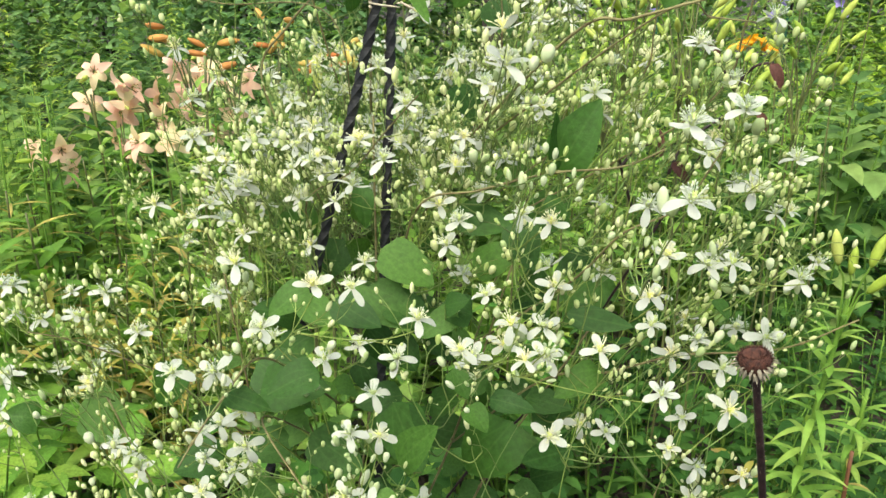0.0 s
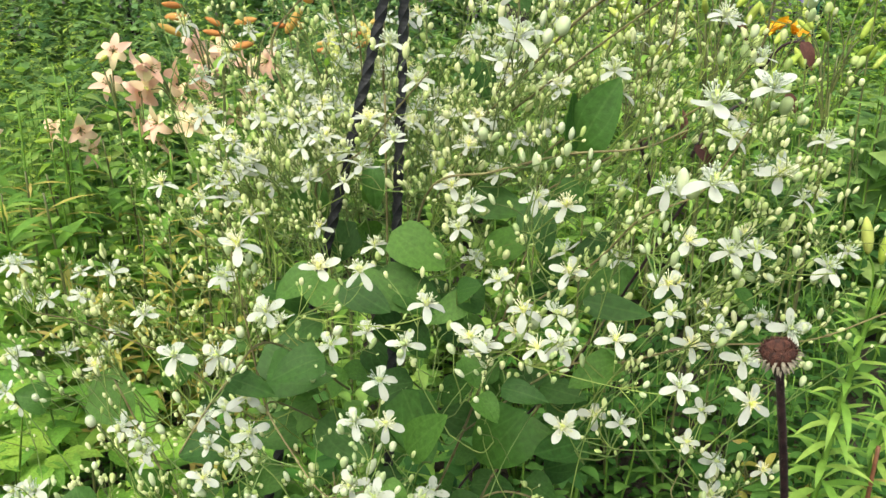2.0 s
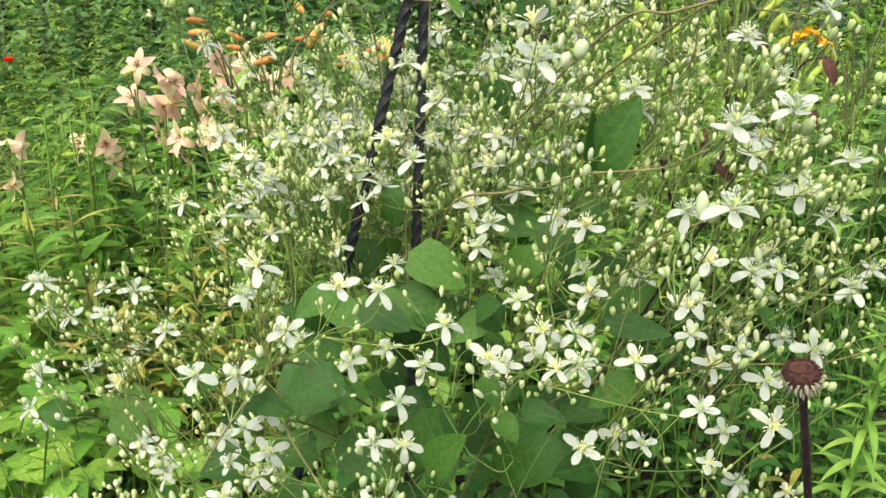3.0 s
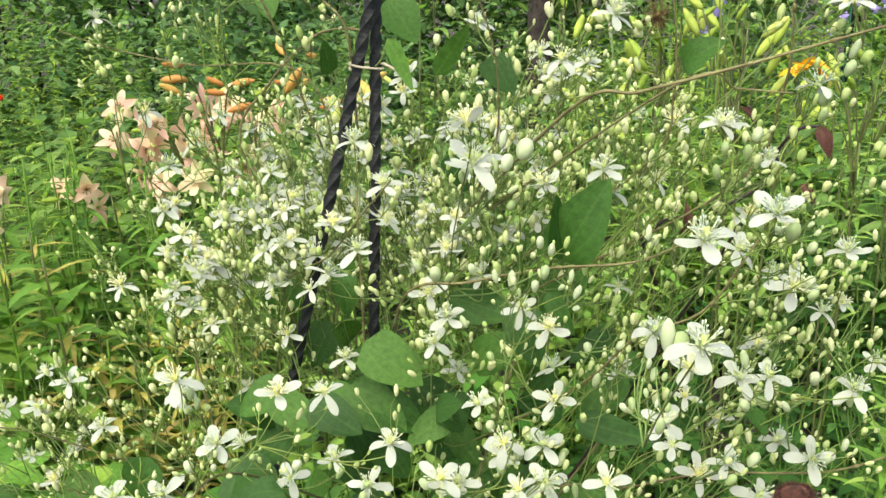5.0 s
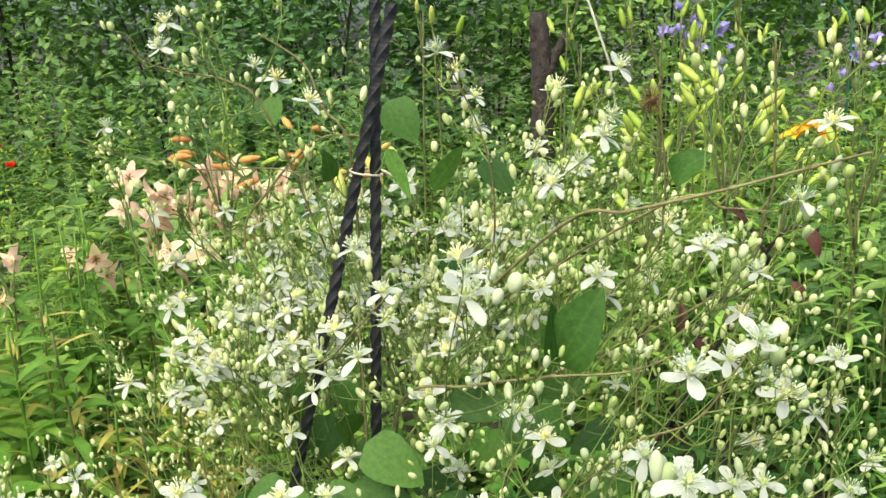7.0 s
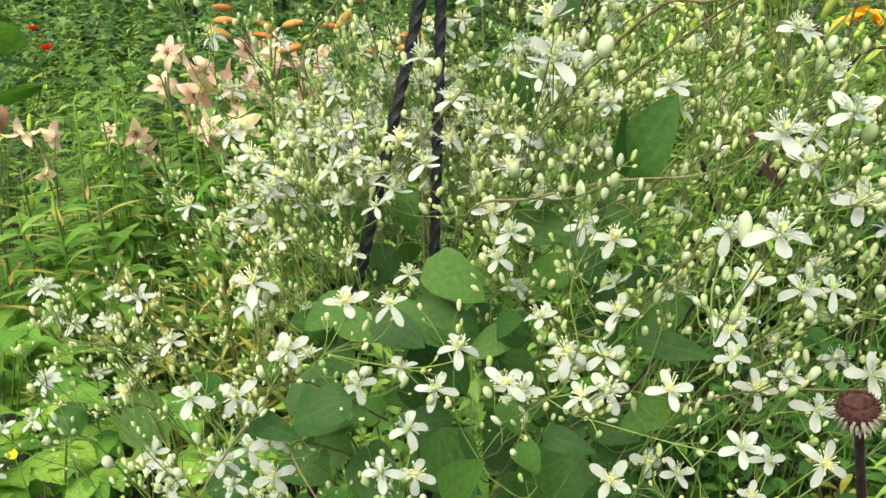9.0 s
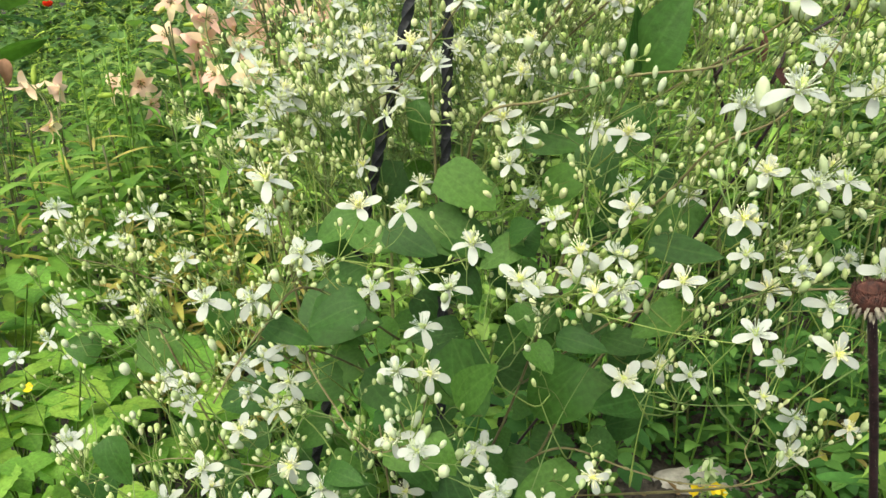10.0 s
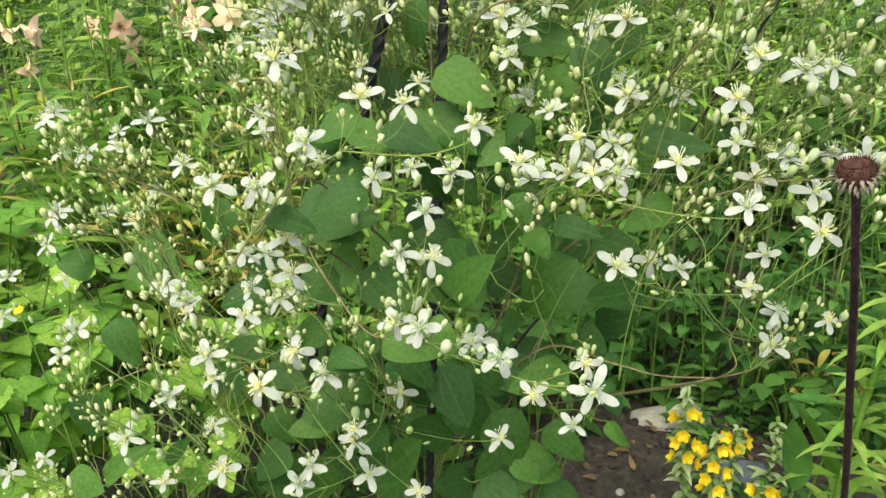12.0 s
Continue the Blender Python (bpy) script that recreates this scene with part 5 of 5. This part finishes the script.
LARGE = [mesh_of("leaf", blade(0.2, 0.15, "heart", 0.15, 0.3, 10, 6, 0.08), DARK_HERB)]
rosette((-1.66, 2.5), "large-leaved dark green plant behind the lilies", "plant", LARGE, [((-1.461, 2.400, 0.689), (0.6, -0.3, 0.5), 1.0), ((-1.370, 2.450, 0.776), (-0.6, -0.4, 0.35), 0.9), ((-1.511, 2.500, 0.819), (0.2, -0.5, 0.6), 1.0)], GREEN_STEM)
DYING = lance_meshes("leaf", YELLOWED, 0.055, 0.022)
rosette((0.60, 1.5), "low dying plant with yellow and brown leaves", "plant", DYING, [((0.60 + rnd(-0.09, 0.09), 1.5 + rnd(-0.08, 0.08), rnd(0.06, 0.2)), (rnd(-1, 1), rnd(-1, 0.3), rnd(-0.5, 0.4)), rnd(0.6, 1.1)) for _ in range(22)], LILY_STEM)
WITHERED = [mesh_of("leaf", blade(0.09, 0.045, "ovate", 0.9, 0.9, 10, 6, 0.35), thin("withered_leaf", (0.2, 0.1, 0.06), (0.28, 0.15, 0.09), (0.36, 0.2, 0.13), 0.7, 0.25, 30.0))]
rosette((-1.34, 2.1), "plant with withered brown curled leaves", "plant", WITHERED, [((-1.29, 2.000, 0.81), (0.8, -0.3, -0.3), 0.9), ((-1.27, 2.01, 0.79), (0.6, -0.5, -0.6), 0.8), ((-1.245, 2.000, 0.755), (0.7, -0.4, -0.4), 0.8), ((-1.30, 2.0, 0.775), (0.3, -0.5, -0.8), 0.7)], LILY_STEM)


def buttercup(x, y, z):
    ob = thing("buttercup", "small yellow buttercup among bright green leaves", "buttercup", pose(x, y, 0))
    part("stem", Geo().add(tube(smooth([(0.02, 0.03, -0.02), (0.02, 0.01, z * 0.6), (0, 0, z)]), 0.0012, 0.0008, 5)), GREEN_STEM, ob)
    me = mesh_of("petal", blade(0.0085, 0.008, "tepal", 0.1, -0.3, 4, 2), YELLOW)
    for k in range(5):
        part("petal", me, None, ob, m=Matrix.Translation((0, 0, z)) @ Matrix.Rotation(radians(40), 4, "X") @ Matrix.Rotation(k * 1.2566, 4, "Z") @ Matrix.Rotation(radians(20), 4, "X"))


buttercup(-0.589, 0.920, 0.531)


# ---- garden plants behind, in a few growths each ----
def growth(label, mat, high, pairs, size, ratio, shape, lean=0.35, stems=4, foot_spread=0.05):
    """A bushy herb: several stems with leaves on them."""
    ob = thing("garden_herb", label, "plant", pose(0, 0, -50), "herbs behind the clematis")
    leaves = Geo()
    for k in range(stems):
        a = rnd(0, 6.28)
        f = Vector((foot_spread * math.cos(a), foot_spread * math.sin(a), -0.02))
        t = Vector((f.x + high * lean * rnd(0, 0.6) * math.cos(a), f.y + high * lean * rnd(0, 0.6) * math.sin(a), high * rnd(0.75, 1.05)))
        curve = smooth([f, f.lerp(t, 0.5) + Vector((rnd(-0.02, 0.02), rnd(-0.02, 0.02), 0.02)), t], 6)
        part("stem", Geo().add(tube(curve, 0.003, 0.0012, 5)), GREEN_STEM, ob)
        for i in range(pairs):
            s = 0.12 + 0.88 * i / pairs
            q = s * (len(curve) - 1)
            p = curve[int(q)].lerp(curve[min(int(q) + 1, len(curve) - 1)], q % 1)
            b = i * 1.57 + rnd(-0.4, 0.4)
            for turn in (0, math.pi):
                n = size * rnd(0.6, 1.15) * (1.1 - 0.55 * s)
                piece = blade(n, n * ratio, shape, 0.25, rnd(0.1, 0.6), 4, 2, 0.1)
                leaves.add(piece, aim(p, (math.cos(b + turn), math.sin(b + turn), rnd(-0.2, 0.7))))
    FOLIAGE[ob.name] = part("foliage", leaves, mat, ob, kind="stuff").data
    return ob


FOLIAGE = {}
GROWTHS = [
    growth("bushy green garden herb with ovate leaves", WEED, 0.60, 11, 0.085, 0.55, "ovate"),
    growth("bushy green garden herb with ovate leaves", WEED, 0.70, 12, 0.08, 0.46, "ovate"),
    growth("leafy herb with narrow green leaves", WEED, 0.8, 18, 0.085, 0.22, "lance", 0.3, 5),
    growth("blue-green bushy herb with broad leaves", WEED_BLUE, 0.66, 10, 0.12, 0.58, "ovate", 0.4, 5),
    growth("tall leafy green plant", WEED, 1.0, 17, 0.1, 0.34, "lance", 0.3, 5),
    growth("tall blue-green leafy plant", WEED_BLUE, 0.95, 16, 0.105, 0.45, "ovate", 0.3, 4),
    growth("tall fine-leaved herb with slender stems", FINE_WEED, 0.9, 26, 0.06, 0.26, "lance", 0.25, 4, 0.06),
    growth("upright herb with many small soft leaves", FINE_WEED, 0.72, 20, 0.055, 0.42, "ovate", 0.4, 5, 0.07),
    growth("low dark green herb with ovate leaves", LOW_WEED, 0.42, 9, 0.06, 0.55, "ovate", 0.5, 4, 0.06),
]


def clear_of(x, y):
    """Where the bed is bare soil, or other plants stand."""
    if y < 1.95 and 0.0 < x < 0.62:
        return False
    if y < 1.3 and x > -0.45:
        return False
    if y < 1.35 and x < -0.4:
        return False
    return True


far_green, far_blue, far_fine = Geo(), Geo(), Geo()
for px, py in ((0.20, 1.56), (0.33, 1.60), (0.45, 1.56), (0.12, 1.48), (0.56, 1.64), (0.27, 1.72), (0.66, 1.48), (0.40, 1.76)):
    copy_thing(GROWTHS[8], pose(px, py, ground_height(px, py), rnd(-4, 4), rnd(-4, 4), rnd(0, 360)) @ Matrix.Scale(rnd(0.75, 0.95), 4))
y = 1.4
while y < 5.4:
    half = 0.62 * y + 0.25
    step = 0.15 + 0.035 * (y - 1.4)
    x = -half + rnd(0, step)
    while x < half:
        px, py = x + rnd(-0.06, 0.06), y + rnd(-0.07, 0.07)
        x += step
        if not clear_of(px, py):
            continue
        if y < 2.2:
            if px < -0.3 and random.random() < 0.6:
                continue
            pick, size = random.choice((0, 3, 7) if px < -0.3 else (8, 8, 8, 8) if px > 0.45 else (0, 0, 1, 7)), rnd(0.7, 0.95) * (0.7 if px < -0.3 else 1)
        elif y < 3.1:
            if px < 0.2 and random.random() < 0.38:
                continue
            pick, size = random.choice((3, 0, 3, 5, 7, 6, 0) if px < 0.2 else (8, 8, 3) if px > 0.75 else (0, 7, 8, 1, 4, 3)), (rnd(0.6, 1.3) if px < 0.1 else rnd(0.8, 1.1)) * (1.3 if px > 0.75 else 1)
        else:
            pick, size = random.choice((5, 6, 3, 5, 3, 7) if px < 0.2 else (1, 5, 4, 3, 6)), (rnd(0.65, 1.35) if px < 0.1 else rnd(0.9, 1.15)) + 0.1 * (y > 4.2)
        m = pose(px, py, ground_height(px, py), rnd(-4, 4), rnd(-4, 4), rnd(0, 360)) @ Matrix.Scale(size, 4)
        if y < 2.95:
            copy_thing(GROWTHS[pick], m)
        else:
            me = FOLIAGE[GROWTHS[pick].name]
            (far_blue if pick in (3, 5) else far_fine if pick in (6, 7) else far_green).add(([q.co for q in me.vertices], [tuple(p.vertices) for p in me.polygons]), m)
    y += step
for g in GROWTHS:
    for o in (*g.children_recursive, g):
        bpy.data.objects.remove(o)
tagged(part("far_herbs", far_green, WEED, None, "dense green herbs at the back of the bed", kind="stuff"), category="plants")
tagged(part("far_herbs", far_fine, FINE_WEED, None, "fine-leaved green herbs at the back of the bed", kind="stuff"), category="plants")
tagged(part("far_herbs", far_blue, WEED_BLUE, None, "dense blue-green herbs at the back of the bed", kind="stuff"), category="plants")


# ---- far shrubs, so that the bed has an end ----
def shrub(x, y, wide, high, mat, label, count):
    ob = thing("shrub", label, "shrub", pose(x, y, 0), "shrubs at the end of the garden")
    g, leaves = Geo(), Geo()
    for k in range(6):
        a, r = rnd(0, 6.28), wide * rnd(0.1, 0.4)
        t = Vector((r * math.cos(a), r * math.sin(a), high * rnd(0.6, 1.0)))
        g.add(tube(smooth([(0.1 * math.cos(a), 0.1 * math.sin(a), -0.05), t * 0.5 + Vector((0, 0, 0.1)), t], 4), 0.012, 0.004, 5))
    centres = [Vector((wide * 0.5 * rnd(-1, 1), wide * 0.4 * rnd(-1, 1), high * rnd(0.05, 0.95))) for _ in range(170)]
    for _ in range(count):
        c = random.choice(centres)
        p = c + Vector((random.gauss(0, 0.15), random.gauss(0, 0.13), random.gauss(0, 0.14)))
        if p.z < 0.02:
            continue
        n = rnd(0.045, 0.095)
        leaves.add(blade(n, n * 0.6, "ovate", 0.0, 0.25, 2, 1), aim(p, (rnd(-1, 1), rnd(-1, 1), rnd(-0.6, 0.4)), (rnd(-0.5, 0.5), rnd(-0.8, 0.2), 1)))
    part("branch", g, BARK, ob)
    part("foliage", leaves, mat, ob, kind="stuff")


# six of the first nine and all behind carry haze in their leaf colour
for i in range(9):
    shrub(-4.4 + 1.1 * i, 5.9 + rnd(-0.25, 0.25), 1.6, rnd(2.1, 2.8), (HAZED_HEDGE, WEED_BLUE, HAZED_HEDGE)[i % 3], "dense green shrub at the garden's end, leaf tone lightened", 10500)
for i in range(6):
    shrub(-6 + 2.4 * i, 8.5, 3.0, rnd(3.2, 4.0), HAZED_HEDGE, "tall green shrub behind the garden, paled for haze", 6000)


# ---- single flowers far off ----
def poppy(x, y, z, size):
    ob = thing("poppy", "red poppy on a thin stem among green herbs", "poppy", pose(x, y, 0), "red poppies")
    part("stem", Geo().add(tube(smooth([(0.03, 0.02, -0.02), (0.02, 0, z * 0.5), (0, 0, z - 0.012)]), 0.0016, 0.001, 5)), GREEN_STEM, ob)
    me = mesh_of("petal", blade(0.03 * size, 0.036 * size, "tepal", 0.1, -0.55, 5, 4, 0.1, cup=0.2), RED)
    for k in range(5):
        part("petal", me, None, ob, m=Matrix.Translation((0, 0, z - 0.014)) @ Matrix.Rotation(k * 1.257, 4, "Z") @ Matrix.Rotation(radians(25), 4, "X"))


poppy(-1.553, 2.8, 0.812, 0.85)
poppy(-1.60, 2.82, 0.875, 0.7)


def bellflower(x, y, z, bells):
    ob = thing("bellflower", "violet bellflower on a tall thin stem", "bellflower", pose(x, y, 0), "violet bellflowers")
    g = Geo().add(tube(smooth([(0.02, 0.01, -0.02), (0.03, 0, z * 0.5), (0, 0, z + 0.04)]), 0.003, 0.0015, 5))
    me = mesh_of("petal", blade(0.034, 0.019, "tepal", 0.15, -0.3, 4, 2, cup=0.2), PURPLE)
    spots = []
    for i in range(bells):
        p = Vector((rnd(-0.07, 0.07), rnd(-0.05, 0.05), z - rnd(0, 0.22)))
        g.add(tube([(0.01, 0, p.z - 0.05), p], 0.001, 0.001, 4))
        spots.append(p)
    part("stem", g, GREEN_STEM, ob)
    core = mesh_of("flower", turned([(0.002, -0.004), (0.005, 0.0), (0.002, 0.006)], 6), PURPLE)
    for p in spots:
        f = part("flower", core, None, ob, m=face_up(p, facing()))
        for k in range(5):
            part("petal", me, None, f, m=Matrix.Rotation(k * 1.257, 4, "Z") @ Matrix.Rotation(radians(35), 4, "X"))


bellflower(0.815, 3.4, 1.21, 7)
bellflower(0.68, 3.4, 1.30, 7)
bellflower(0.86, 3.42, 1.13, 4)
bellflower(1.327, 3.4, 1.08, 4)
bellflower(1.40, 3.45, 1.22, 6)
bellflower(1.50, 3.4, 1.15, 4)


def old_stump():
    g = Geo().add(tube(smooth([(0.26, 4.5, -0.05), (0.245, 4.5, 0.5), (0.25, 4.5, 0.95), (0.235, 4.52, 1.26)], 5), 0.075, 0.045, 10))
    g.add(tube(smooth([(0.25, 4.5, 0.9), (0.32, 4.48, 1.05), (0.36, 4.5, 1.16)], 4), 0.03, 0.012, 8))
    for i, p in enumerate(g.v):
        g.v[i] = p + Vector((1, 0.6, 0)) * 0.018 * noise.noise(p * 14)
    tagged(part("tree_stump", g, BARK, None, "dark weathered stump among the herbs"), category="stump")
    tagged(part("garden_stick", Geo().add(tube([(0.43, 4.8, 1.52), (0.626, 4.91, 1.0), (0.8, 4.97, -0.02)], 0.007, 0.007, 6)), STICK, None, "pale thin stick leaning among the herbs"), category="stick")
    arc = [(1.16 + 0.27 * math.cos(a), 3.7, 1.12 + 0.2 * math.sin(a)) for a in np.linspace(0, math.pi, 18)]
    hoop = [(arc[0][0], 3.7, -0.02)] + arc + [(arc[-1][0], 3.7, -0.02)]
    tagged(part("wire_hoop", Geo().add(tube(hoop, 0.005, 0.005, 6)), WIRE, None, "thin dark green garden hoop over the plants"), category="garden hoop")


old_stump()


# ---- dead leaves and low weeds on the soil ----
def litter():
    low, dry = Geo(), Geo()
    for _ in range(2100):
        x, y = rnd(-1.0, 1.3), rnd(1.15, 2.2)
        if 0.0 < x < 0.33 and y < 1.55 or (x > 0.3 and y > 1.75 and random.random() < 0.55):
            continue
        if noise.noise((x * 4, y * 4, 7.0)) < -0.12:
            continue
        z = ground_height(x, y)
        for k in range(5):
            a, n = rnd(0, 6.28), rnd(0.012, 0.032)
            low.add(blade(n, n * 0.6, "ovate", 0.2, 0.3, 3, 2), aim((x + rnd(-0.02, 0.02), y + rnd(-0.02, 0.02), z + rnd(0.0, 0.05)), (math.cos(a), math.sin(a), rnd(0.0, 0.8))))
    for _ in range(260):
        x, y = rnd(-0.1, 0.95), rnd(1.0, 1.9)
        a, n = rnd(0, 6.28), rnd(0.01, 0.036)
        dry.add(blade(n, n * rnd(0.3, 0.6), "ovate", 0.5, rnd(-0.5, 0.7), 4, 2, 0.2), aim((x, y, ground_height(x, y) + 0.006), (math.cos(a), math.sin(a), 0.15)))
    tagged(part("low_weeds", low, LOW_WEED, None, "low green weeds creeping over the soil", kind="stuff"), category="weeds")
    tagged(part("dead_leaves", dry, STRAW, None, "curled brown dead leaves on the soil", kind="stuff"), category="leaves")


litter()


def clods():
    """Loose crumbs of earth and grit on the bare soil."""
    g, grit = Geo(), Geo()
    for k in range(1700):
        x, y = rnd(-0.25, 0.75), rnd(0.95, 1.75)
        r = rnd(0.006, 0.014) if k % 9 == 5 else rnd(0.002, 0.0055)
        lump = turned([(r * 0.3, -r * 0.6), (r * rnd(0.8, 1.1), -r * 0.3), (r * rnd(0.7, 1.0), r * 0.3), (r * 0.3, r * rnd(0.5, 0.8))], 6)
        (grit if k % 31 == 0 else g).add(lump, pose(x, y, ground_height(x, y) + r * 0.3, rnd(-40, 40), rnd(-40, 40), rnd(0, 360)) @ Matrix.Diagonal((1, rnd(0.6, 1.3), rnd(0.6, 1), 1)))
    tagged(part("soil_crumbs", g, SOIL, None, "loose dark crumbs of earth on the bed", kind="stuff"), category="soil")
    tagged(part("grit", grit, STONE, None, "small pale bits of grit on the soil", kind="stuff"), category="gravel")


clods()


# ---- dead dark stems with curled maroon leaves ----
def dead_stem():
    foot = Vector((-0.12, 0.90, 0))
    ob = thing("dead_stem", "dark dead branching stem with curled maroon leaves", "dead plant", Matrix.Translation(foot))
    sh = Matrix.Translation(-foot)
    g = Geo()
    lines = (((-0.12, 0.90, -0.02), (-0.02, 0.88, 0.45), (0.12, 0.84, 0.68), (0.250, 0.780, 0.960), (0.255, 0.760, 0.999), (0.266, 0.750, 1.020), (0.279, 0.740, 1.025)),
             ((0.203, 0.760, 0.924), (0.218, 0.770, 0.954), (0.234, 0.770, 0.963), (0.254, 0.775, 0.975)),
             ((0.255, 0.760, 0.999), (0.240, 0.760, 1.024), (0.233, 0.760, 1.037)),
             ((0.159, 0.760, 0.929), (0.172, 0.760, 0.947), (0.186, 0.760, 0.952)),
             ((0.176, 0.780, 0.889), (0.164, 0.770, 0.922), (0.158, 0.760, 0.939)))
    tips = (((0.276, 0.740, 1.024), (0.286, 0.730, 1.005)), ((0.269, 0.740, 0.982), (0.281, 0.730, 0.969)), ((0.200, 0.740, 0.939), (0.214, 0.730, 0.924)), ((0.183, 0.740, 0.944), (0.193, 0.730, 0.965)), ((0.231, 0.740, 1.025), (0.224, 0.730, 1.041)))
    for line in lines:
        g.add(tube(smooth(line, 5), 0.0016, 0.0012, 6))
    part("stem", under(sh, g), DARK_STEM, ob)
    curled = [mesh_of("leaf", blade(1.0, w, "ovate", 0.9, d, 8, 4, 0.12), MAROON) for w, d in ((0.42, 0.35), (0.36, 0.7))]
    for k, (b, t) in enumerate(tips):
        b, t = Vector(b), Vector(t)
        part("leaf", curled[k % 2], None, ob, m=sh @ aim(b, t - b, (0.3, -0.8, 0.5), 20) @ Matrix.Scale((t - b).length * 1.1, 4))


dead_stem()


# ---- dry seed head and a pale scabious ----
def seed_head(x, y, z, radius):
    ob = thing("seed_head", "round fuzzy brown seed head on a thin stem", "seed head", pose(x, y, 0))
    part("stem", Geo().add(tube(smooth([(-0.3, 0.25, -0.02), (-0.16, 0.13, z * 0.55), (0, 0, z)]), 0.0022, 0.0012, 6)), LILY_STEM, ob)
    g = Geo().add(turned([(0.002, -0.004), (0.005, 0), (0.002, 0.005)], 8), pose(0, 0, z))
    for i in range(130):
        d = Vector((random.gauss(0, 1), random.gauss(0, 1), random.gauss(0, 1))).normalized()
        g.add(tube([d * 0.003 + Vector((0, 0, z)), d * radius * rnd(0.7, 1.05) + Vector((0, 0, z))], 0.0004, 0.0003, 3))
    part("seed_tuft", g, STRAW, ob)


def scabious(x, y, z):
    ob = thing("scabious", "pale lilac-white scabious flower on a thin stem", "scabious", pose(x, y, 0))
    part("stem", Geo().add(tube(smooth([(0.03, 0.02, -0.02), (0.02, 0, z * 0.5), (0, 0, z)]), 0.0018, 0.0012, 5)), GREEN_STEM, ob)
    me = mesh_of("petal", blade(0.02, 0.009, "tepal", 0.1, 0.3, 4, 2), LILAC)
    for k in range(14):
        part("petal", me, None, ob, m=Matrix.Translation((0, 0, z)) @ Matrix.Rotation(k * 2.399, 4, "Z") @ Matrix.Rotation(radians(12 + 3.5 * k), 4, "X") @ Matrix.Scale(1 - 0.03 * k, 4))


seed_head(0.231, 1.150, 1.087, 0.022)
scabious(1.171, 3.300, 1.223)
